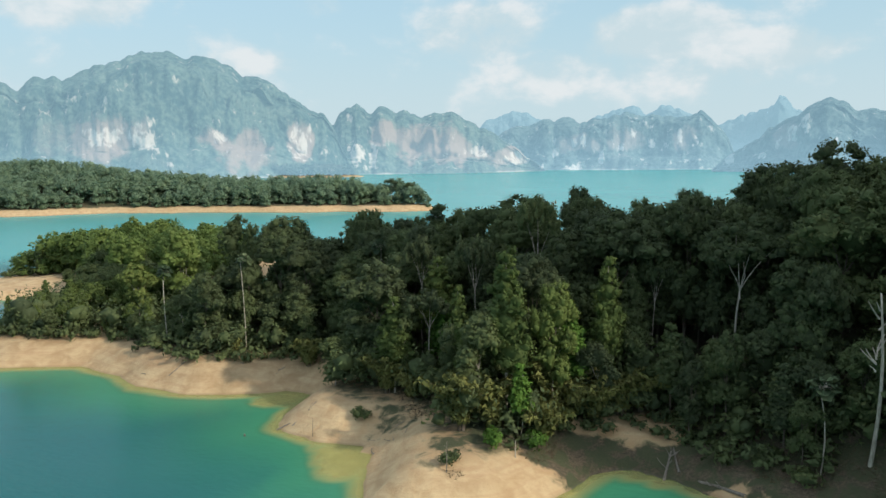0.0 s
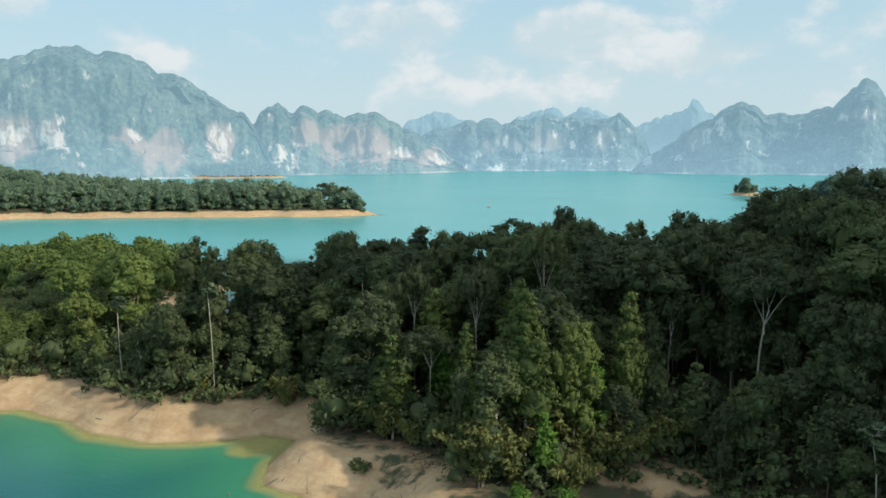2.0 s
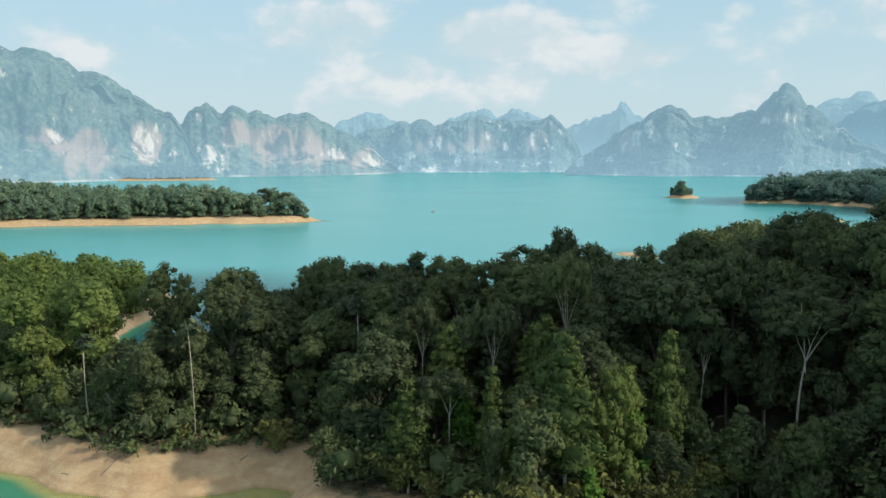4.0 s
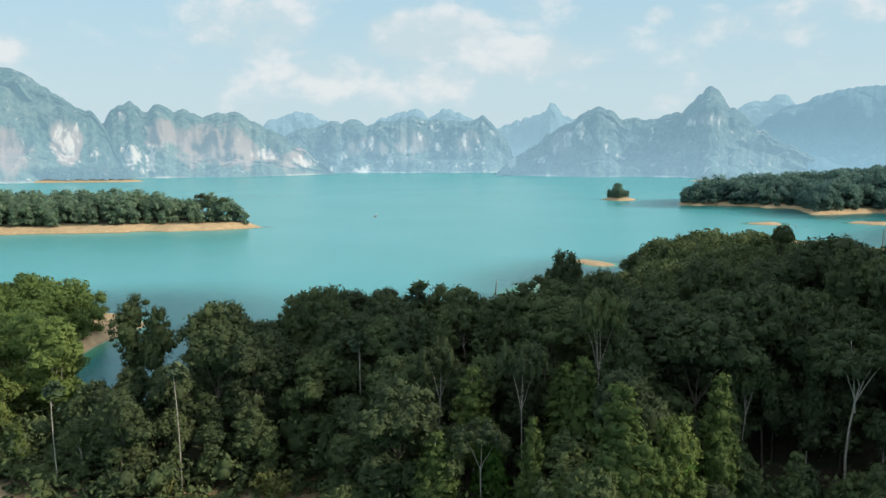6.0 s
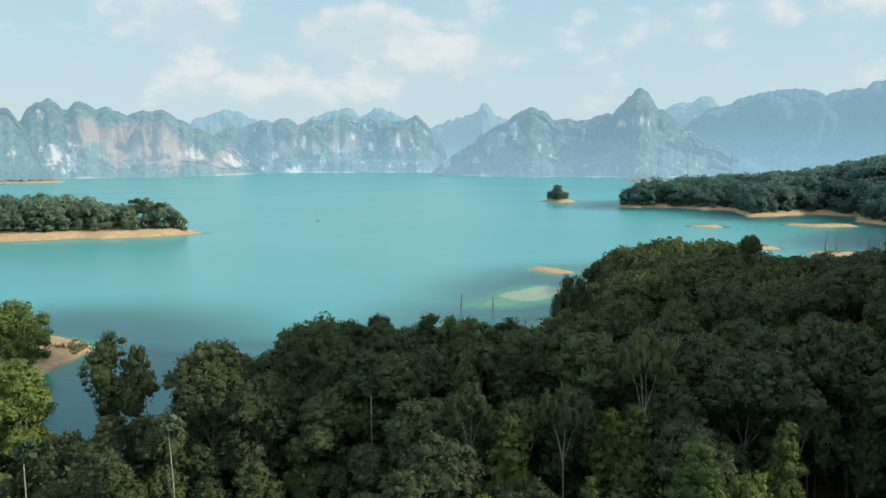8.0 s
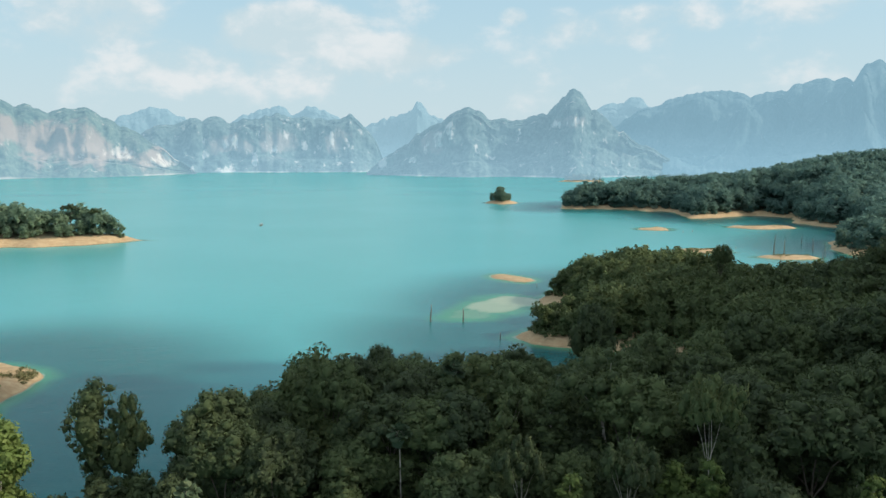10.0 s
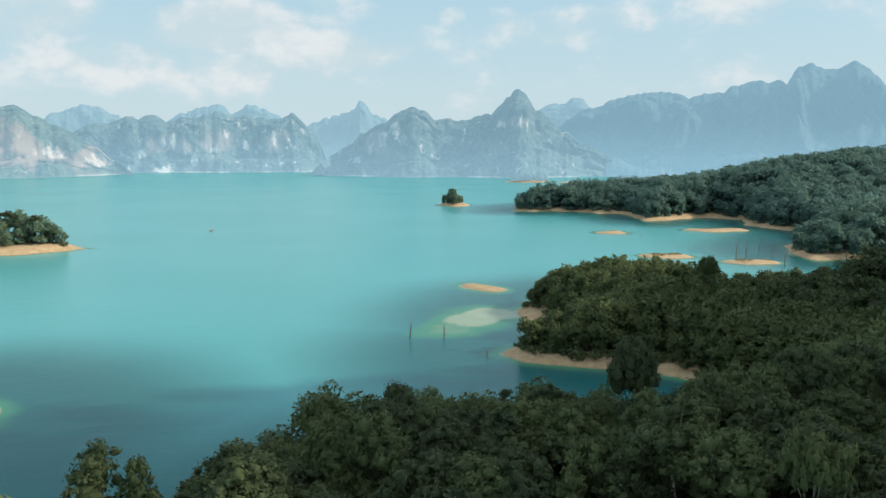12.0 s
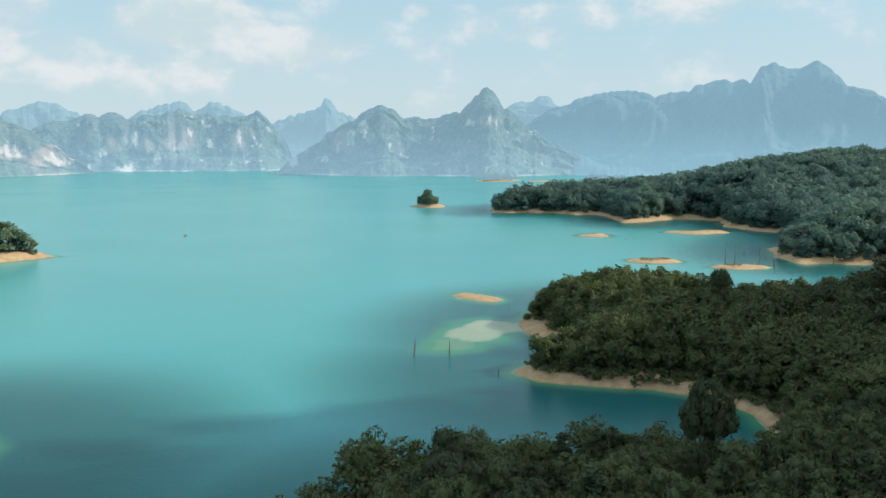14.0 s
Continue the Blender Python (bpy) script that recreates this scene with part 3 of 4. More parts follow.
def leaves(soup, rng, centre, radii, count, size, tint, droop=0.0, heart=None):
    """Small folded leaf sprays over a lobe, most on its upper and outer side."""
    d = rng.normal(size=(count, 3))
    d[:, 2] = np.abs(d[:, 2]) * np.where(rng.random(count) < 0.72, 1, -0.7)
    d /= np.linalg.norm(d, axis=1, keepdims=True)
    c = np.array(centre) + d * np.array(radii) * rng.uniform(0.62, 1.30, (count, 1))
    nrm = d * 0.9 + rng.normal(size=(count, 3)) * 0.6
    nrm[:, 2] += 0.25
    nrm /= np.linalg.norm(nrm, axis=1, keepdims=True)
    a = np.cross(nrm, rng.normal(size=(count, 3)))
    a /= np.linalg.norm(a, axis=1, keepdims=True)
    b = np.cross(nrm, a)
    s = size * rng.uniform(0.55, 1.4, (count, 1))
    p0, p2 = c - a * s, c + a * s
    p1, p3 = c + b * s * 0.44 - nrm * s * 0.24, c - b * s * 0.44 - nrm * s * 0.24
    for p in (p0, p2):
        p[:, 2] -= droop * size
    v = np.stack([p0, p1, p2, p3], 1).reshape(-1, 3)
    k = np.arange(count)[:, None] * 4
    f = np.concatenate([k + [0, 2, 1], k + [0, 3, 2]])
    heart = np.array(centre) - (0, 0, radii[2]) if heart is None else np.array(heart)
    soft = unit(unit(c - heart) * 0.42 + d * 0.30 + nrm * 0.55)
    soup.add(v, f, np.clip(tint + np.repeat(rng.normal(0, 0.05, count), 4), 0, 1), np.repeat(soft, 4, axis=0))


# filler ball inside foliage; its darker tint paints the shade between leaves
def core(soup, rng, centre, radii, tint, level=1, shrink=0.86):
    v, f = ico(level)
    w = v * (shrink + rng.uniform(-0.10, 0.10, (len(v), 1)))
    soup.add(w * np.array(radii) + np.array(centre), f, tint, unit(v))


def limb(soup, points, r0, r1, sides=6):
    """A tapered stem along points."""
    p = np.array(points, float)
    rings = []
    for i, c in enumerate(p):
        way = p[min(i + 1, len(p) - 1)] - p[max(i - 1, 0)]
        way /= np.linalg.norm(way) + 1e-9
        a = np.cross(way, (0.3, 0.9, 0.1))
        a /= np.linalg.norm(a)
        b = np.cross(way, a)
        r = r0 + (r1 - r0) * i / (len(p) - 1)
        w = np.arange(sides) * 2 * math.pi / sides
        rings.append(c + r * (np.cos(w)[:, None] * a + np.sin(w)[:, None] * b))
    v = np.concatenate(rings)
    f = []
    for i in range(len(p) - 1):
        for k in range(sides):
            q, s = i * sides + k, i * sides + (k + 1) % sides
            f += [(q, s, s + sides), (q, s + sides, q + sides)]
    last = (len(p) - 1) * sides
    f += [(last, last + k, last + k + 1) for k in range(1, sides - 1)]
    soup.add(v, np.array(f), 0.5)


def bent(rng, a, b, bend, n=5):
    a, b = np.array(a, float), np.array(b, float)
    off = rng.normal(0, bend, 3) * (1, 1, 0.3)
    return [a + (b - a) * s + off * math.sin(math.pi * s) for s in np.linspace(0, 1, n)]


def dome(rng, centre, radii, count, small, low=-0.30):
    """A leaf dome: its centre and radii, and the small lobes that break up its upper surface."""
    k = np.arange(count) + rng.uniform(-0.3, 0.3, count)
    up = low + (0.98 - low) * (k + 0.5) / count
    w = k * 2.399963 + rng.uniform(0, 6.283)
    flat = np.sqrt(np.clip(1 - up * up, 0, 1))
    d = np.stack([flat * np.cos(w), flat * np.sin(w), up], 1) * rng.uniform(0.74, 1.08, (count, 1))
    lobes = []
    for p in np.array(centre) + d * np.array(radii):
        q = small * rng.uniform(0.65, 1.4)
        lobes.append((tuple(p), (q, q, q * rng.uniform(0.65, 0.9))))
    return tuple(centre), tuple(radii), lobes


def around(w, r, z):
    return (r * math.cos(w), r * math.sin(w), z)


def crown_domes(rng, kind, tall, grain=1.0):
    """The leaf domes of a crown, each with its small lobes; grain widens the lobes and thins their number."""
    t, out = tall, []
    few = lambda n: max(4, int(n / grain ** 1.6))
    small = 0.042 * t * grain
    if kind == "broad":
        lean = rng.uniform(0, 6.283)
        out.append(dome(rng, around(lean, 0.03 * t, t * 0.74), (t * 0.165, t * 0.155, t * rng.uniform(0.16, 0.21)), few(30), small))
        for k in range(rng.randint(3, 5)):
            w = lean + 2.0 + k * 1.7 + rng.uniform(-0.5, 0.5)
            q = t * rng.uniform(0.09, 0.135)
            out.append(dome(rng, around(w, t * rng.uniform(0.10, 0.17), t * rng.uniform(0.52, 0.74)), (q, q, q * rng.uniform(0.75, 1.1)), few(14), small * 0.95))
        for k in range(4):
            q = t * rng.uniform(0.07, 0.10)
            out.append(dome(rng, around(k * 1.57 + rng.uniform(-0.5, 0.5), t * rng.uniform(0.07, 0.14), t * rng.uniform(0.26, 0.46)), (q, q, q * 1.4), few(8), small))
    elif kind == "mound":
        out.append(dome(rng, (0, 0, t * 0.60), (t * 0.25, t * 0.24, t * rng.uniform(0.28, 0.36)), few(34), small * 1.1, -0.5))
        for k in range(4):
            q = t * rng.uniform(0.11, 0.14)
            out.append(dome(rng, around(k * 1.57 + rng.uniform(-0.3, 0.3), t * rng.uniform(0.12, 0.18), t * 0.13), (q, q, q * 1.3), few(7), small))
            q = t * rng.uniform(0.11, 0.15)
            out.append(dome(rng, around(k * 1.57 + rng.uniform(-0.5, 0.5), t * rng.uniform(0.14, 0.22), t * rng.uniform(0.28, 0.66)), (q, q, q * 1.2), few(10), small))
    elif kind == "cone":
        for k in range(7):
            s = k / 6
            q = t * (0.125 * (1 - s) ** 0.75 + 0.035)
            out.append(dome(rng, around(k * 2.4, t * 0.035 * (1 - s), t * (0.38 + 0.54 * s)), (q, q, q * 0.95), few(15 - 8 * s), small * (1.0 - 0.35 * s)))
    elif kind == "column":
        for k in range(8):
            s = k / 7
            q = t * rng.uniform(0.055, 0.075) * (1 + 0.75 * float(smooth(s, 0.55, 0.85)))
            out.append(dome(rng, around(rng.uniform(0, 6.283), t * 0.03 * (0.4 + s), t * (0.14 + 0.78 * s)), (q, q, q * 1.25), few(9 + 5 * s), small * 0.85, -0.7))
    elif kind == "emergent":
        turn = rng.uniform(0, 6.283)
        for k in range(6):
            r = t * rng.uniform(0.10, 0.19) if k else 0.03 * t
            q = t * rng.uniform(0.085, 0.115)
            out.append(dome(rng, around(turn + k * 1.257, r, t * (0.90 - 0.55 * r / t - rng.uniform(0, 0.06))), (q, q, q * 0.75), few(12), small * 0.95, -0.35))
    return out


def tree_arrays(rng, kind, tall, density, size, grain=1.0, top_only=False):
    """Soups of a tree's crown and of its trunk with limbs."""
    crown, wood = Soup(), Soup()
    domes = crown_domes(rng, kind, tall, grain)
    fork = {"broad": 0.5, "mound": 0.5, "cone": 0.85, "column": 0.85, "emergent": 0.60}[kind]
    thick = tall * (0.0105 if kind != "emergent" else 0.0085)
    top = np.array((rng.normal(0, 0.3), rng.normal(0, 0.3), tall * fork))
    limb(wood, bent(rng, (0, 0, -1.5), top, tall * 0.016), thick, thick * 0.55)
    for c, r, _ in domes[:5] if kind in ("broad", "emergent") else domes[::3]:
        start = top * rng.uniform(0.84, 1.0) if kind in ("broad", "emergent") else np.array((0, 0, c[2] * 0.9))
        end = np.array(c) + (0, 0, r[2] * 0.2)
        knee = start + (end - start) * (0.45, 0.45, 0.55)
        limb(wood, [start, (start + knee) / 2 + rng.normal(0, 0.2, 3), knee, (knee + end) / 2 + rng.normal(0, 0.2, 3), end], thick * 0.42, thick * 0.12, 5)
    tone = rng.uniform(0.35, 0.65)
    for c, r, lobes in domes:
        if top_only and c[2] < 0.5 * tall:
            continue
        shade = tone + rng.uniform(-0.14, 0.14)
        if kind != "emergent":
            # inner shade of the crown put into a darker core tint
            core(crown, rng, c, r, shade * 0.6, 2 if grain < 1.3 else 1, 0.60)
            leaves(crown, rng, c, np.array(r) * 0.84, max(8, int(r[0] * r[2] * 7.0 * density / (size * size))), size * 1.1, shade, 0.0, np.array(c) - (0, 0, r[2] * 0.5))
        for p, q in lobes:
            tint = shade + rng.uniform(-0.10, 0.10)
            if grain < 1.3:
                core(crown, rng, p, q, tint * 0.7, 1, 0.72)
            leaves(crown, rng, p, q, max(5, int(q[0] * q[2] * 12.5 * density / (size * size))), size, tint, 0.0, np.array(c) - (0, 0, r[2] * 0.5))
    return crown, wood


def part(name, mesh, parent, label=""):
    ob = new(name, mesh)
    ob.parent = parent
    if label:
        ob["label"] = label
    return ob


def tree_thing(name, rng, kind, tall, bark, leaf, label, density=0.36, size=0.33):
    crown, wood = tree_arrays(rng, kind, tall, density, size)
    base = tagged(new(name), label, "tree", "rainforest trees on the headland")
    part("trunk", wood.mesh("trunk", bark, True), base)
    part("crown", crown.mesh("crown", leaf), base)
    base["tall"] = tall
    return base


rng = np.random.RandomState(5)
LABELS = {"broad": "broad-crowned dark green rainforest tree on the wooded headland", "cone": "tall tapering green rainforest tree near the bare bank",
          "column": "slender tree wrapped in climbing leaves", "emergent": "tall pale-trunked forest giant with an open crown"}
MODELS = []
for kind, tall, bark in (("broad", 26, M_BARK), ("broad", 23, M_BARK), ("broad", 20, M_PALE), ("broad", 29, M_BARK), ("broad", 17, M_BARK),
                         ("cone", 27, M_PALE), ("cone", 23, M_BARK), ("column", 26, M_BARK), ("emergent", 30, M_PALE), ("emergent", 26, M_PALE)):
    MODELS.append((kind, tall, tree_thing("tree", rng, kind, tall, bark, M_LEAF, LABELS[kind])))
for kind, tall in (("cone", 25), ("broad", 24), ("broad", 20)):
    MODELS.append((kind, tall, tree_thing("tree", rng, kind, tall, M_PALE, M_SUNNY, "pale-trunked tree with sun-tinted yellow-green leaves at the sunny forest front")))
MODELS.append(("mound", 18, tree_thing("tree", rng, "mound", 18, M_PALE, M_ISLAND_HAZED, "dense rounded green tree above a sandy island shore", 0.42, 0.7)))
USED = set()


def plant(model, x, y, tall, turn, width=None):
    """Stand a copy of a model tree on the ground; the model itself is used first."""
    kind, h, base = MODELS[model]
    z = float(land([x], [y])[0][0])
    s = tall / h
    wide = width or 0.9 + 0.25 * math.sin(turn * 7)
    deep = width or 0.9 + 0.25 * math.cos(turn * 5)
    m = Matrix.Translation((x, y, z)) @ Matrix.Rotation(turn, 4, "Z")
    if model not in USED:
        USED.add(model)
        ob = base
        ob.matrix_basis = m
    else:
        ob = copy_thing(base, m)
    ob.scale = (s * wide, s * deep, s)
    return ob


# trees that stand out, where they stand: model, x, y, height and, for slim ones, width
NOTABLE = [(7, -86.9, 178.2, 26.5, 0.9), (0, -82.2, 177.4, 26.6, 0.56), (12, -108, 170, 17), (1, -74, 173, 18), (0, -67, 177, 20), (4, -79, 168, 16), (2, -90, 169, 14), (4, -95, 175, 13), (0, -60, 170, 21), (0, -74, 186, 20), (1, -67.5, 185.5, 21), (1, -60, 193, 22), (3, -5.1, 183.5, 36, 0.5), (1, 2.3, 160.0, 26.4), (0, 8.1, 168.0, 27.0), (3, 30.7, 155.3, 30.5), (0, 35.4, 135.7, 27.1), (3, -46.7, 188.9, 28.5, 0.9), (8, 21, 129.5, 27), (10, -14, 118, 27), (11, -7, 120, 23), (10, 1, 126, 25), (9, -45, 166, 26),
           (3, 105.6, 313.2, 26.5, 0.62), (3, 137, 290, 19, 0.8), (0, 146, 284, 20, 0.8), (3, -40, 204, 28), (1, -33, 202, 24), (3, -19, 197, 21), (6, -10, 197, 23), (6, -21, 201, 24), (0, -3, 195, 20), (1, -54, 199, 20), (0, -63, 198, 20),
           (13, -149, 681, 11), (13, -157, 684, 15), (8, -168, 688, 19), (13, -172, 684, 14), (8, -184, 690, 22), (13, -192, 686, 17), (13, -205, 688, 18), (13, 253, 1046, 12), (13, 261, 1043, 15), (13, 270, 1045, 13), (13, 279, 1049, 10), (8, 266, 1050, 19), (8, -33, 144.5, 26, 0.5), (9, -22, 138.4, 27, 0.5), (8, 8.6, 134.7, 23, 0.5), (9, -11.2, 138.8, 33, 0.45)]
taken = []
for model, x, y, tall, *width in NOTABLE:
    plant(model, x, y, tall, 0.7 * model + x, *width)
    taken.append((x, y))


def scatter(x0, x1, y0, y1, gap, rng):
    """Jittered places on a lattice."""
    a, b = np.meshgrid(np.arange(x0, x1, gap), np.arange(y0, y1, gap * 0.87), indexing="ij")
    a = a + (np.arange(a.shape[1]) % 2) * gap * 0.5 + rng.uniform(-0.36, 0.36, a.shape) * gap
    b = b + rng.uniform(-0.36, 0.36, b.shape) * gap
    return a.ravel(), b.ravel()


# the headland's forest: the near trees are things, the rest is one wood
BARE = [(-190, 234, 18), (-41, 114, 17), (-16, 98, 12), (-24, 103, 10), (-203, 240, 17), (-122, 304, 19), (61, 372, 9), (60, 353, 9), (62, 340, 6), (33, 103, 6)]  # open sand: x, y, reach
BARE_A = np.array(BARE)


def wooded(x, y, z, inland, factor=0.8):
    """Where trees grow: above the bare bank and off the open sand."""
    k = (inland > bank(x, y)[1] * factor) & (z > 1.2)
    return k & np.all(np.hypot(x[:, None] - BARE_A[:, 0], y[:, None] - BARE_A[:, 1]) > BARE_A[:, 2], axis=1)


# the crowns along the headland's north shore: their height over the lake
RIM_X = [-78, -70, -60, -50, -40, -30, -20, -10, 0, 10, 20, 30, 70]
RIM_TOP = [22, 23, 26, 30, 26.5, 27.5, 26, 27.5, 25, 21.5, 18, 14, 14]


def rim_height(x, y, z, tall, rng):
    """Trees on the north rim reach up to its crown line, whatever ground they stand on."""
    if x < -76 or x > 68 or y < 176 or y > 242 or x > 16 and y < 190:
        return tall
    room = float(np.interp(x, RIM_X, RIM_TOP)) + 0.26 * (200 - min(y, 206)) - z
    return room * rng.uniform(0.66, 1.08) if y > 189 else min(tall, room)


rng = np.random.RandomState(12)
fx, fy = scatter(-250, 120, 90, 420, 6.2, rng)
fz, fin = land(fx, fy)
keep = wooded(fx, fy, fz, fin)
keep &= np.min(np.hypot(fx[:, None] - [p[0] for p in taken], fy[:, None] - [p[1] for p in taken]), axis=1) > 3.6
fx, fy, fz, fin = fx[keep], fy[keep], fz[keep], fin[keep]
order = np.argsort(np.where((fx < 66) & (fx > -175) & (fy < 225), 0, 1000) + np.maximum(fy - 175, 0) + np.maximum(fx - 20, 0) * 1.5)
near, rest = order[:284], order[284:]
for i in near:
    k = rng.choice(10, p=[0.22, 0.21, 0.18, 0.16, 0.11, 0.03, 0.025, 0.015, 0.025, 0.025])
    if fy[i] < 140 and -45 < fx[i] < 9 and rng.random() < 0.3 or fx[i] < -98 and fy[i] > 160:
        k = 10 + rng.randint(3)
    edge = 0.60 + 0.40 * float(smooth(fin[i], 7, 24))
    tall = float(np.interp(fx[i], [-120, -70, -40, 0, 30, 60], [0.80, 0.88, 0.92, 0.88, 0.95, 1.0]))
    if fx[i] < -66 and fy[i] > 158:
        tall *= 0.62 + 0.38 * float(smooth(fx[i], -85, -70))
    tall = rim_height(fx[i], fy[i], fz[i], MODELS[k][1] * edge * tall * rng.uniform(0.80, 1.18), rng)
    plant(k, fx[i], fy[i], tall, rng.uniform(0, 6.28))


def wood_of(name, xs, ys, zs, talls, inside, variants, leaf, label, grain=1.0):
    """Many trees joined into one mesh; deep inside the wood only the upper crowns are needed."""
    soup = Soup()
    r = np.random.RandomState(99)
    stock = []
    for kind, tall, density, size in variants:
        stock.append((tall, *(tree_arrays(r, kind, tall, density, size, grain, top)[0].arrays() for top in (False, True))))
    for x, y, z, tall, inner in zip(xs, ys, zs, talls, inside):
        h, full, upper = stock[r.randint(len(stock))]
        c = upper if inner else full
        a, s = r.uniform(0, 6.283), tall / h
        rot = np.array(((math.cos(a), -math.sin(a), 0), (math.sin(a), math.cos(a), 0), (0, 0, 1))) * s
        wide = np.array((r.uniform(0.9, 1.25), r.uniform(0.9, 1.25), 1))
        soup.add((c[0] * wide) @ rot.T + (x, y, z), c[1], np.clip(c[2] * 0.6 + r.uniform(0, 0.45), 0, 1), unit(c[3] @ rot.T))
    return tagged(new(name, soup.mesh(name, leaf)), label, "forest", kind="stuff")


VARIANTS = [("broad", 24, 0.36, 1.0), ("broad", 20, 0.36, 0.95), ("broad", 27, 0.36, 1.05), ("mound", 21, 0.36, 1.0), ("mound", 24, 0.36, 1.0)]
talls = (16 + 6 * rng.random(len(rest))) * np.where(fx[rest] < -108, 0.78, np.where(fy[rest] > 235, 0.86, 1.0)) * (0.6 + 0.4 * smooth(fin[rest], 5, 22))
talls = np.array([rim_height(fx[i], fy[i], fz[i], h, rng) for i, h in zip(rest, talls)])
close = (fx[rest] < 70) & (fy[rest] < 235)
a, b = rest[close], rest[~close]
FINE = [("broad", 24, 0.38, 0.42), ("broad", 20, 0.38, 0.41), ("broad", 27, 0.38, 0.43), ("broad", 25, 0.38, 0.42), ("broad", 22, 0.38, 0.42)]
wood_of("headland_forest", fx[a], fy[a], fz[a], talls[close], fin[a] > 26, FINE, M_LEAF, "dense dark green rainforest behind the first trees", 1.35)
west = fx[b] < -100
c, b = b[west], b[~west]
# spit wood in the lit leaf colour
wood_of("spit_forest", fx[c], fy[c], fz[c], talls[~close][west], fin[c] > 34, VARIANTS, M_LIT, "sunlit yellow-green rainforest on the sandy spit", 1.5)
wood_of("promontory_forest", fx[b], fy[b], fz[b], talls[~close][~west], fin[b] > 34, VARIANTS, M_LEAF, "dense dark green rainforest on the promontories", 1.5)


def far_wood(name, box, gap, tall, edge, variants, leaf, label, seed, low=1.4):
    r = np.random.RandomState(seed)
    x, y = scatter(*box, gap, r)
    z, inl = land(x, y)
    k = (inl > edge) & (z > low)
    x, y, z, inl = x[k], y[k], z[k], inl[k]
    h = tall * r.uniform(0.72, 1.18, len(x)) * (0.62 + 0.38 * smooth(inl, edge, edge + 16))
    return wood_of(name, x, y, z, h, inl > edge + 40, variants, leaf, label, 1.9)


COARSE = [("mound", 22, 0.36, 1.25), ("mound", 19, 0.36, 1.2), ("mound", 25, 0.36, 1.3), ("mound", 17, 0.36, 1.2)]
ROUGH = [("mound", 24, 0.10, 2.4), ("mound", 20, 0.10, 2.4)]
far_wood("hillside_forest", (120, 235, 190, 305), 8.5, 17.5, 6, VARIANTS[:3], M_LEAF, "dense dark rainforest on the rising hillside", 71)
far_wood("lakeside_forest", (120, 235, 307, 420), 7.5, 11.5, 4, VARIANTS[:3], M_LEAF, "lower dark forest along the back shore of the cape", 80)
# trees out of view that raise the added hill's shadow edge
far_wood("hill_forest", (120, 420, -60, 190), 19, 27, 12, ROUGH, M_LEAF, "rainforest on the unseen steep hill added to cast shade", 72)
far_wood("hill_forest_edge", (235, 420, 190, 430), 14, 17, 7, COARSE[:2], M_LEAF, "dense rainforest on the far side of the shade-casting hill", 73)
# woods across the water, in the leaf colours with haze mixed in
far_wood("cape_forest", (290, 520, 440, 620), 10, 20, 3.4, COARSE, M_LEAF_HAZED, "dense rainforest on a low cape across the bay", 74)
far_wood("ridge_forest", (290, 720, 600, 980), 10.5, 24, 2.6, COARSE, M_LEAF_HAZED, "dense rainforest over a long lakeside ridge", 75)
far_wood("island_forest", (-660, -130, 500, 770), 10.5, 20, 9.5, COARSE, M_ISLAND_HAZED, "dense rainforest on a low sand-rimmed island", 76)
far_wood("islet_trees", (230, 300, 1015, 1080), 7, 17, 8, COARSE, M_ISLAND_HAZED, "small clump of trees on a sand-rimmed islet", 77)
# the farthest woods use the karst material, so haze is emitted here too
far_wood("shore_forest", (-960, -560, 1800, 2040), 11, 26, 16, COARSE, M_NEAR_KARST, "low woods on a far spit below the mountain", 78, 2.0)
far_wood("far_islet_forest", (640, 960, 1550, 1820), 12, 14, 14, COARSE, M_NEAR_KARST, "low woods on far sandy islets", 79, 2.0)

# shrubs and saplings that close the foot of the forest
r = np.random.RandomState(31)
ux, uy = scatter(-180, 75, 92, 235, 3.1, r)
for box in ((15, 95, 250, 400, 3.2), (-240, -108, 195, 325, 4.0)):
    vx, vy = scatter(*box, r)
    ux, uy = np.append(ux, vx), np.append(uy, vy)
uz, uin = land(ux, uy)
low_tip = (ux > 40) & (ux < 90) & (uy > 246) & (uy < 330)
k = (wooded(ux, uy, uz, uin, 0.66) | low_tip & (uin > 1.4) & (uz > 0.5)) & (uin < 20)
ux, uy, uz, uin = ux[k], uy[k], uz[k], uin[k]
shrubs = Soup()
for x, y, z, d in zip(ux, uy, uz, uin):
    h = r.uniform(1.6, 4.2) * (0.6 + 0.8 * float(smooth(d, 7, 15)))
    h *= 1.9 if d > 10 and r.random() < 0.3 else 1.0
    tone = r.uniform(0.1, 0.9)
    for q in range(3):
        c = (x + r.normal(0, 0.9), y + r.normal(0, 0.9), z + h * r.uniform(0.35, 0.75))
        rad = (h * 0.42 + 0.3, h * 0.42 + 0.3, h * 0.45)
        # darker core, painted shade inside the shrub
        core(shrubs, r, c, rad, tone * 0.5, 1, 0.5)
        leaves(shrubs, r, c, rad, 24 if h < 5 else 60, 0.46, tone)
tagged(new("undergrowth", shrubs.mesh("undergrowth", M_LEAF)), "tangled shrubs and saplings along the forest edge", "shrubs", kind="stuff")


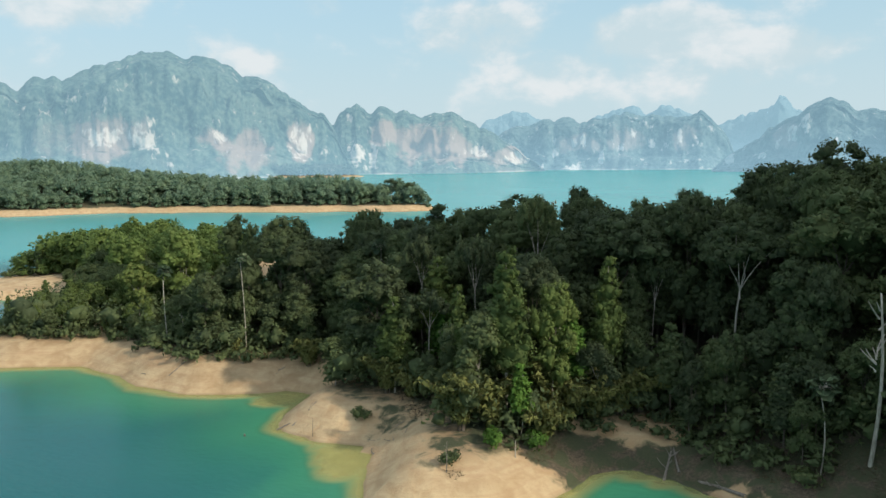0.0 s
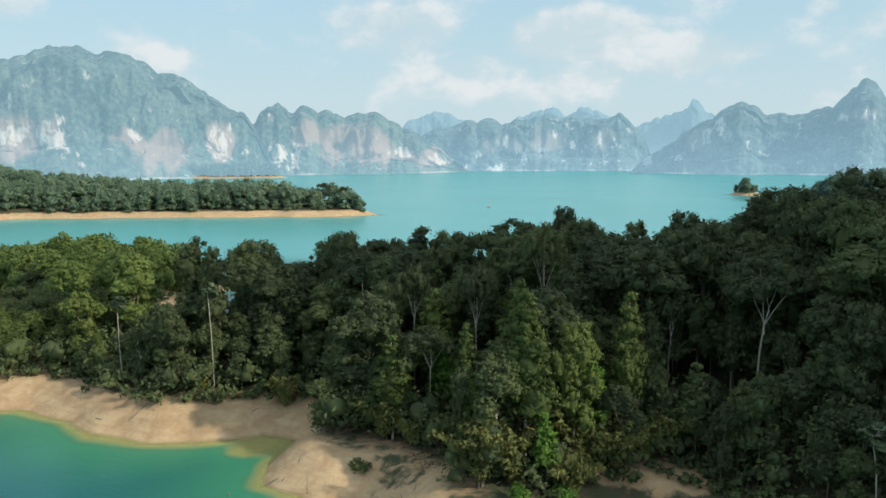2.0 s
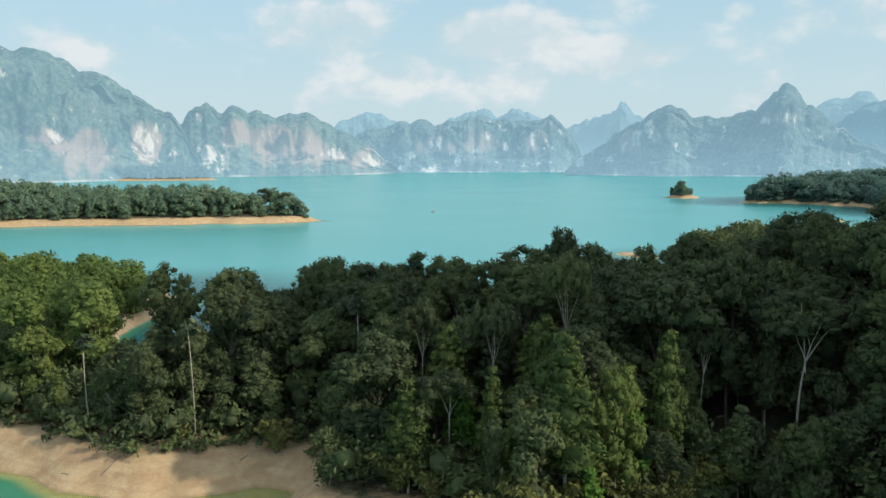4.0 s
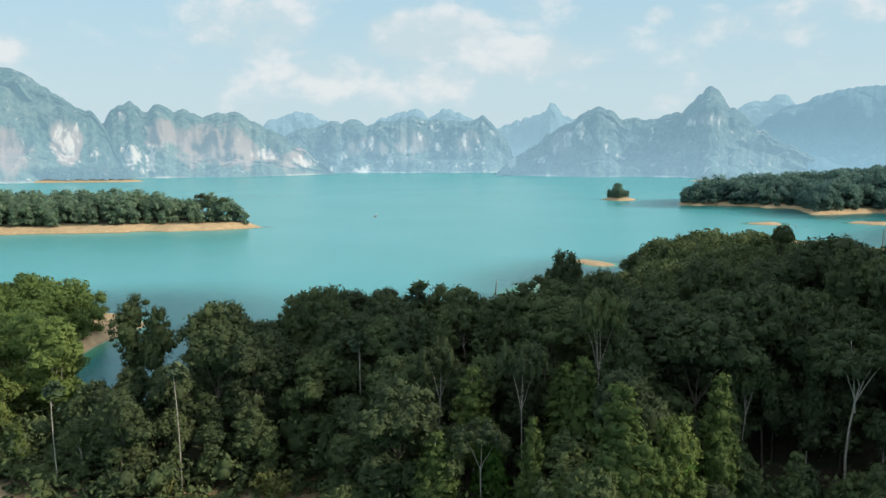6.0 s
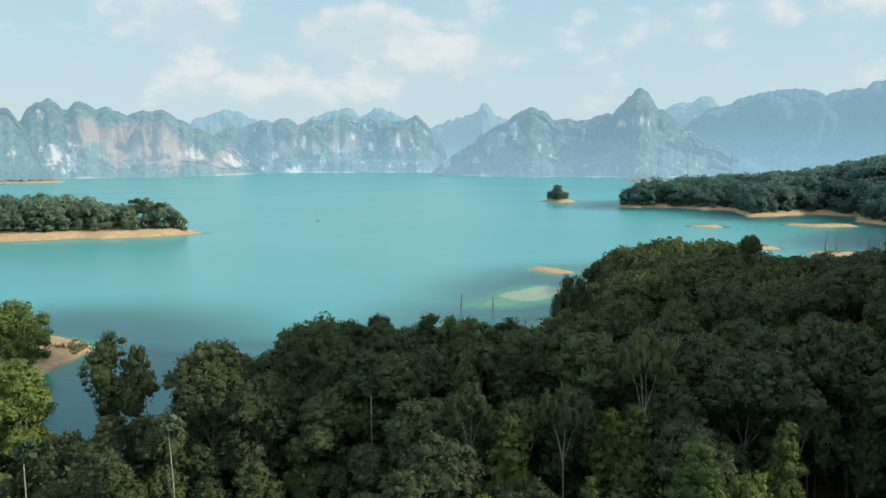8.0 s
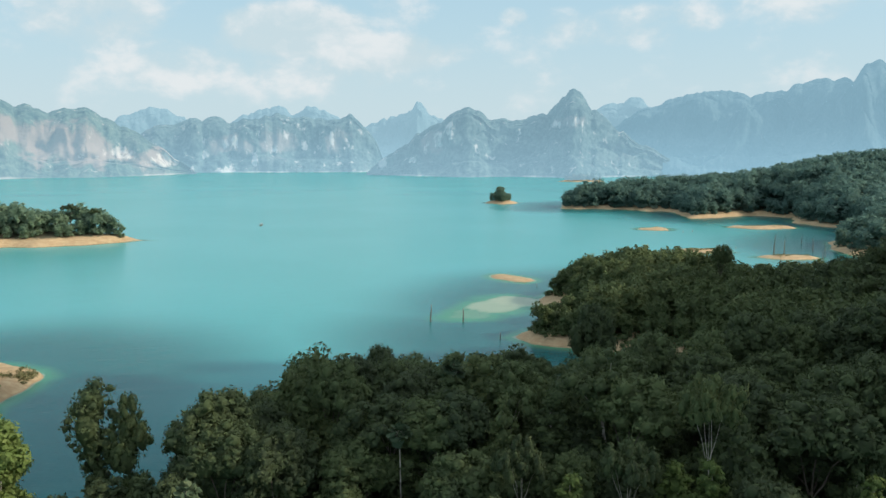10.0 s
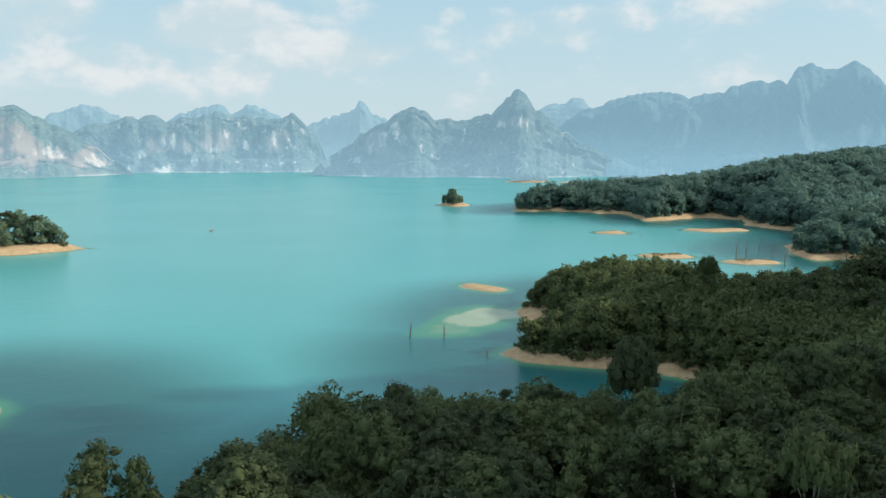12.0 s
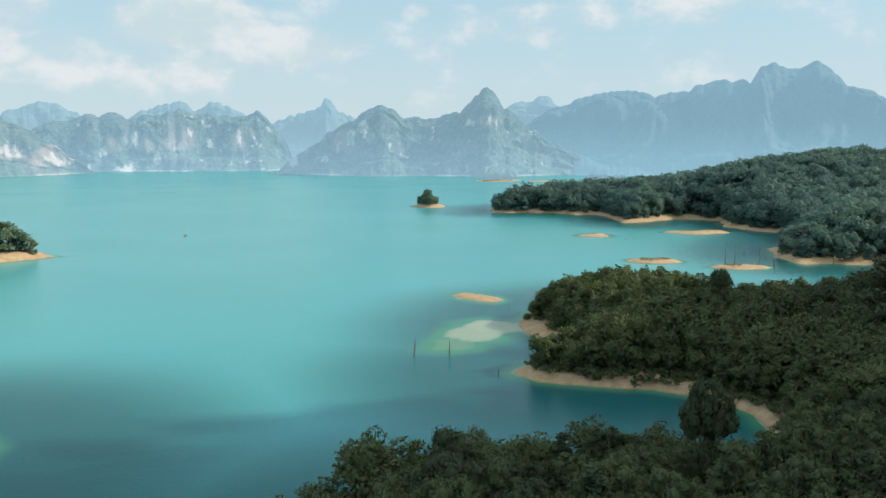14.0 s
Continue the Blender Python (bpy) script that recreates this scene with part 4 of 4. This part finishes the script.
# ---------------------------------------------------------------- bamboo, palms, bushes
def bamboo_clump(rng, tall, culms):
    """Arching culms with feathery yellow-green sprays."""
    stems, sprays = Soup(), Soup()
    for k in range(culms):
        w = rng.uniform(0, 6.283)
        lean = tall * rng.uniform(0.12, 0.5)
        h = tall * rng.uniform(0.7, 1.0)
        pts = []
        for s in np.linspace(0, 1, 6):
            out = lean * s ** 2.2
            pts.append((0.5 * math.cos(w * 3) + out * math.cos(w), 0.5 * math.sin(w * 3) + out * math.sin(w), h * (s - 0.22 * s ** 4) - 0.3))
        limb(stems, pts, 0.07, 0.02, 4)
        tone = rng.uniform(0.1, 0.95)
        for s in np.linspace(0.25, 1.0, 9):
            i = min(int(s * 5), 4)
            c = np.array(pts[i]) + (np.array(pts[i + 1]) - np.array(pts[i])) * (s * 5 - i)
            rad = 0.55 + 0.35 * (1 - abs(s - 0.6))
            leaves(sprays, rng, c, (rad, rad, rad * 0.7), 13, 0.40, tone, 0.7)
    return stems, sprays


r = np.random.RandomState(44)
for x, y, tall, culms in ((-20, 112.5, 12, 26), (-15.5, 113.5, 10.5, 22), (-36, 130, 9, 18), (-9, 122, 12, 20), (-5, 120, 9, 18), (-1, 121, 10, 18), (-8, 114, 8, 15),
                          (-31, 128, 6.5, 14), (3, 124, 10, 16), (-75, 152, 6, 12), (-58, 150, 7, 12), (6, 126, 9, 14)):
    stems, sprays = bamboo_clump(r, tall, culms)
    clump = tagged(new("bamboo_clump"), "feathery yellow-green bamboo clump at the forest edge", "bamboo", "bamboo along the bank")
    part("stem_cluster", stems.mesh("stem_cluster", M_BARK, True), clump)
    part("foliage", sprays.mesh("foliage", M_BAMBOO), clump, "dry yellow-green bamboo leaves")
    clump.location = (x, y, float(land([x], [y])[0][0]))


def fan_palm(rng, tall, spread):
    """A thin straight stem and a ball of round fan leaves."""
    stem, fans = Soup(), Soup()
    limb(stem, bent(rng, (0, 0, -0.5), (rng.normal(0, 0.4), rng.normal(0, 0.4), tall), 0.3, 6), 0.105, 0.075, 6)
    top = np.array((0, 0, tall))
    for k in range(26):
        d = rng.normal(size=3)
        d[2] = abs(d[2]) * (1 if k % 3 else -0.5) + 0.1
        d /= np.linalg.norm(d)
        hub = top + d * spread * 0.55
        a = np.cross(d, (0.2, 0.1, 1.0))
        a /= np.linalg.norm(a)
        b = np.cross(d, a)
        ring = []
        for w in np.linspace(-1.9, 1.9, 9):
            q = spread * 0.5 * (1.0 if int(round(w * 10)) % 2 else 0.8)
            ring.append(hub + (d * math.cos(w) + a * math.sin(w)) * q - b * 0.12 * abs(w) * spread + np.array((0, 0, -0.10 * spread)))
        v = np.array([hub] + ring)
        fans.add(v, np.array([(0, i, i + 1) for i in range(1, 9)]), rng.uniform(0.2, 0.9))
        limb(stem, [top, hub], 0.03, 0.02, 3)
    leaves(fans, rng, top, (spread * 0.75,) * 3, 70, 0.42, 0.5, 0.4)
    return stem, fans


for x, y, top, spread in ((-35.2, 168.6, 32.5, 1.9), (-72.4, 151.9, 24.5, 1.7), (-91.8, 154.7, 21.3, 1.7), (-45.3, 158.9, 27.0, 1.8), (28, 107, 15.5, 2.2),
                          (31, 132, 28.5, 2.3), (12, 150, 30, 2.0)):
    z = float(land([x], [y])[0][0])
    stem, fans = fan_palm(r, top - z, spread)
    palm = tagged(new("palm"), "thin-stemmed fan palm rising from the dark forest", "palm", "fan palms")
    part("trunk", stem.mesh("trunk", M_PALE, True), palm, "straight pale stem")
    part("fronds", fans.mesh("fronds", M_PALM), palm, "ball of grey-green fan leaves")
    palm.location = (x, y, z)


def leafy_bush(x, y, tall, mat, label):
    soup = Soup()
    for q in range(6):
        c = r.normal(0, tall * 0.28, 3) * (1, 1, 0) + (0, 0, tall * r.uniform(0.25, 0.65))
        # dark core tint for the shade inside the bush
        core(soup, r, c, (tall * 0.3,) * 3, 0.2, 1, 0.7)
        leaves(soup, r, c, (tall * 0.36,) * 3, 60, 0.30, r.uniform(0.3, 0.9))
    bush = tagged(new("bush", soup.mesh("bush", mat)), label, "bush", "bushes on the bare bank")
    bush.location = (x, y, float(land([x], [y])[0][0]) - 0.1)


leafy_bush(-14.7, 107.5, 2.6, M_BRIGHT, "fresh green leafy bush on the bare slope")
leafy_bush(-19.5, 101.5, 1.8, M_LEAF, "small dark bush on the sand bank")
leafy_bush(-38.5, 121.5, 2.0, M_LEAF, "dark low bush at the edge of the sand")
leafy_bush(-9.0, 111.5, 3.0, M_BRIGHT, "bright green sapling bush below the bamboo")

# bright young trees in front of the dark wood
for x, y, tall in ((-11.5, 113.5, 11), (-38, 140, 17), (-27, 134, 15), (-5, 124, 18)):
    crown, wood = tree_arrays(r, "cone", tall, 0.66, 0.45)
    t = tagged(new("tree"), "slim bright green young tree at the forest edge", "tree", "young trees at the bank")
    part("trunk", wood.mesh("trunk", M_PALE, True), t)
    part("crown", crown.mesh("crown", M_BRIGHT), t)
    t.location = (x, y, float(land([x], [y])[0][0]))


# dry brush between the sand and the trees
M_BRUSH = leaf_material("dry_brush", (0.07, 0.055, 0.035), (0.14, 0.105, 0.06), (0.20, 0.16, 0.09), 0.05)
brush = Soup()
bx, by = scatter(-60, 40, 90, 152, 0.62, r)
bz, bin_ = land(bx, by)
patch = fractal(bx, by, 9, 61, 3)
slope = smooth(np.hypot((bx + 2) / 2.2, by - 110), 7, 3)
k = (bz > 1.4) & (bin_ > 4.0) & (bin_ < 15) & (patch * 0.8 + slope * 0.9 + (bin_ - 9) * 0.08 > 0.5)
for x, y, z in zip(bx[k], by[k], bz[k]):
    n = 12
    d = r.normal(size=(n, 3)) * (1, 1, 0.5) + (0, 0, 0.7)
    d /= np.linalg.norm(d, axis=1, keepdims=True)
    side = np.cross(d, r.normal(size=(n, 3)))
    side /= np.linalg.norm(side, axis=1, keepdims=True)
    far = d * r.uniform(0.3, 0.8, (n, 1))
    o = np.array((x, y, z - 0.05))
    v = np.stack([o + side * 0.022, o - side * 0.022, o + far], 1).reshape(-1, 3)
    brush.add(v, np.arange(n * 3).reshape(n, 3), r.random())
tagged(new("dry_brush", brush.mesh("dry_brush", M_BRUSH)), "dry brown brush and twigs on the bare slope", "brush", kind="stuff")


# yellow-green trees on the west spit; sunlight is put into their leaf colour
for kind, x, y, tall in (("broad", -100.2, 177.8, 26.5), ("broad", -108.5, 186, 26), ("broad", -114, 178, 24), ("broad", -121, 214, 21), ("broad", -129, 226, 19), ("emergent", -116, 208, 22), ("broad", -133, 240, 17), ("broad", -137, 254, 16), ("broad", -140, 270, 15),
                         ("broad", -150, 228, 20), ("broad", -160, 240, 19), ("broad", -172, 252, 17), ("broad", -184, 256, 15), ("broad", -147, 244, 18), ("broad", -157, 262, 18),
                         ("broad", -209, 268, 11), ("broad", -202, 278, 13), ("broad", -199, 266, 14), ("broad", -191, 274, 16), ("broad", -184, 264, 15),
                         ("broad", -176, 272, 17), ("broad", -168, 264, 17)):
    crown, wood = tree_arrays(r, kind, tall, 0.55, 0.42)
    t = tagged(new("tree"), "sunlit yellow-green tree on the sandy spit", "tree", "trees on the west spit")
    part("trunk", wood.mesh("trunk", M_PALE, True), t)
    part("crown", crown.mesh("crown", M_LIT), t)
    t.location = (x, y, max(0.3, float(land([x], [y])[0][0])))

# thin grass on the sand islets
M_GRASS = leaf_material("dry_grass", (0.13, 0.13, 0.06), (0.20, 0.20, 0.09), (0.27, 0.24, 0.12), 0.2)
grass = Soup()
for cx, cy, a, b in ((234, 525, 13, 8), (268, 482, 12, 8), (380, 662, 20, 10), (282, 673, 9, 10), (45, 312, 12, 7), (-127, 305, 9, 8), (-122, 299, 5, 6)):
    w, q = r.uniform(0, 6.283, 220), np.sqrt(r.random(220))
    x, y = cx + a * q * np.cos(w), cy + b * q * np.sin(w)
    z = land(x, y)[0]
    k = (z > 0.7) & (vnoise(x, y, 6.0, 77) > 0.0)
    for place in zip(x[k], y[k], z[k] + 0.15):
        leaves(grass, r, place, (0.6, 0.6, 0.3), 7, 0.3, r.random())
tagged(new("grass", grass.mesh("grass", M_GRASS)), "thin dry grass on low sand islets", "grass", kind="stuff")


# ---------------------------------------------------------------- dead wood, boat
def dead_tree(name, x, y, tall, thick, branches, mat, label, group, lean=0.03, foot=None):
    soup = Soup()
    top = np.array((r.normal(0, lean) * tall, r.normal(0, lean) * tall, tall))
    line = bent(r, (0, 0, -1.5), top, tall * 0.015, 7)
    limb(soup, line, thick, thick * 0.35, 7)
    for k in range(branches):
        s = r.uniform(0.55, 0.97)
        p = np.array((0, 0, -1.5)) + (top - (0, 0, -1.5)) * s
        w = r.uniform(0, 6.283)
        q = p + np.array((math.cos(w), math.sin(w), r.uniform(0.5, 1.4))) * tall * r.uniform(0.04, 0.10)
        limb(soup, bent(r, p, q, 0.1, 4), thick * 0.4, thick * 0.12, 5)
    z = float(land([x], [y])[0][0]) if foot is None else foot
    ob = tagged(new(name, soup.mesh(name, mat, True)), label, "dead tree", group)
    ob.location = (x, y, z)


dead_tree("dead_tree", 33.6, 106.5, 22.5, 0.32, 9, M_PALE, "tall bleached dead trunk with stub branches", "dead trees", 0.06)
dead_tree("dead_tree", -11.4, 106.6, 2.4, 0.14, 0, M_PALE, "short pale stake on the brushy slope", "dead trees")
dead_tree("dead_tree", -45.5, 118.5, 3.2, 0.07, 3, M_DEAD, "thin bare stick on the sand", "dead trees")
dead_tree("dead_tree", -19.8, 99.5, 4.2, 0.09, 4, M_DEAD, "thin bare dead sapling on the bank", "dead trees")
for x, y, tall in ((-15, 339, 6.5), (0, 342, 6.5), (5, 351, 7.5), (17, 348, 5.5), (74, 417, 5), (285, 635, 7), (296, 640, 6), (264, 534, 7), (263, 492, 12), (269, 490, 10),
                   (302, 505, 14), (275, 462, 8), (293, 481, 9), (22, 317, 3), (330, 470, 7), (318, 560, 8), (325, 545, 10), (312, 530, 6), (-57, 118, 1.8)):
    dead_tree("drowned_trunk", x, y, tall + 1.5, 0.31 + 0.012 * tall, 3 if tall > 6 else 1, M_DEAD, "bare drowned tree trunk standing in the lake", "drowned trunks", 0.04, min(-0.2, float(land([x], [y])[0][0])))


def log(x, y, length, thick, turn, tilt, label, branches=0):
    soup = Soup()
    limb(soup, bent(r, (-length / 2, 0, 0), (length / 2, 0, 0), length * 0.02, 6), thick, thick * 0.55, 7)
    for k in range(branches):
        p = np.array((length * r.uniform(-0.1, 0.5), 0, 0))
        q = p + (length * r.uniform(0.1, 0.25), r.normal(0, 1) * length * 0.15, length * r.uniform(0.02, 0.15))
        limb(soup, bent(r, p, q, 0.1, 4), thick * 0.4, thick * 0.12, 5)
    ob = tagged(new("log", soup.mesh("log", M_DEAD, True)), label, "driftwood", "driftwood on the banks")
    c, s = math.cos(radians(turn)), math.sin(radians(turn))
    a, b = (float(land([x + c * length / 2 * k], [y + s * length / 2 * k])[0][0]) for k in (-1, 1))
    ob.matrix_world = Matrix.Translation((x, y, (a + b) / 2 + thick * 0.6)) @ Matrix.Rotation(radians(turn), 4, "Z") @ Matrix.Rotation(-math.atan2(b - a, length), 4, "Y")


log(9.5, 113.5, 6, 0.22, 75, 0, "bleached fallen trunk lying down to the water", 5)
log(10.8, 114.5, 5, 0.18, 95, 0, "bleached fallen trunk lying down to the water", 3)
log(16, 107.5, 7, 0.28, 140, 0, "grey fallen trunk on the shaded bank", 3)
log(-49, 124, 6, 0.14, 60, 0, "grey driftwood branch on the sand", 3)
log(-84, 144.5, 4.5, 0.10, 55, 0, "thin driftwood branch on the bank", 4)
log(-52, 122, 2.5, 0.16, 20, 0, "short bleached log at the water's edge")
log(-34, 113.5, 3.5, 0.12, 120, 0, "driftwood branch by the little bay", 3)
for k in range(9):
    x, y = -36 + r.uniform(-5, 7), 115 + r.uniform(-4, 5)
    log(x, y, r.uniform(0.8, 2.0), r.uniform(0.03, 0.06), r.uniform(0, 180), 0, "small stick of driftwood on the sand", 1)
for k in range(14):
    a = r.uniform(-128, -62)
    b = 148 + r.uniform(-4, 7)
    if 0.5 < float(land([a], [b])[0][0]) < 4.5:
        log(a, b, r.uniform(0.8, 2.0), r.uniform(0.05, 0.12), r.uniform(0, 180), 0, "small dark stump piece on the clay bank")


def long_boat(x, y, turn):
    """A narrow wooden boat far out on the lake."""
    boat = tagged(new("boat"), "small long-tail boat out on the lake", "boat")
    n, v, f = 13, [], []
    for i in range(n):
        s = i / (n - 1) * 2 - 1
        half, rise = 0.75 * (1 - abs(s) ** 3) + 0.05, 0.55 * abs(s) ** 3
        for u, h in ((-1, 0.55), (-0.75, -0.15), (0.75, -0.15), (1, 0.55), (0.8, 0.5), (0.6, 0.05), (-0.6, 0.05), (-0.8, 0.5)):
            v.append((s * 4.5, u * half, h + rise))
    for i in range(n - 1):
        for k in range(8):
            a, b = i * 8 + k, i * 8 + (k + 1) % 8
            f.append((a, b, b + 8, a + 8))
    part("hull", fast_mesh("hull", v, f, [M_DEAD]), boat)
    roof = Soup()
    for sx in (-1.5, 1.5):
        for sy in (-0.6, 0.6):
            limb(roof, [(sx, sy, 0.2), (sx, sy, 1.7)], 0.04, 0.04, 5)
    part("posts", roof.mesh("posts", M_DEAD), boat)
    c = fast_mesh("canopy", [(a, b, 1.7 + h + 0.25 * (1 - (b / 0.8) ** 2)) for h in (0, 0.06) for a in (-1.8, 1.8) for b in (-0.8, -0.3, 0.3, 0.8)],
                  [(0, 1, 5, 4), (1, 2, 6, 5), (2, 3, 7, 6), (8, 12, 13, 9), (9, 13, 14, 10), (10, 14, 15, 11), (0, 4, 12, 8), (3, 11, 15, 7), (0, 8, 9, 1), (1, 9, 10, 2), (2, 10, 11, 3), (4, 5, 13, 12), (5, 6, 14, 13), (6, 7, 15, 14)], [M_PALE])
    part("canopy", c, boat, "pale cloth canopy")
    boat.matrix_world = pose(x, y, 0, 0, 0, turn)


long_boat(-46, 787, 70)
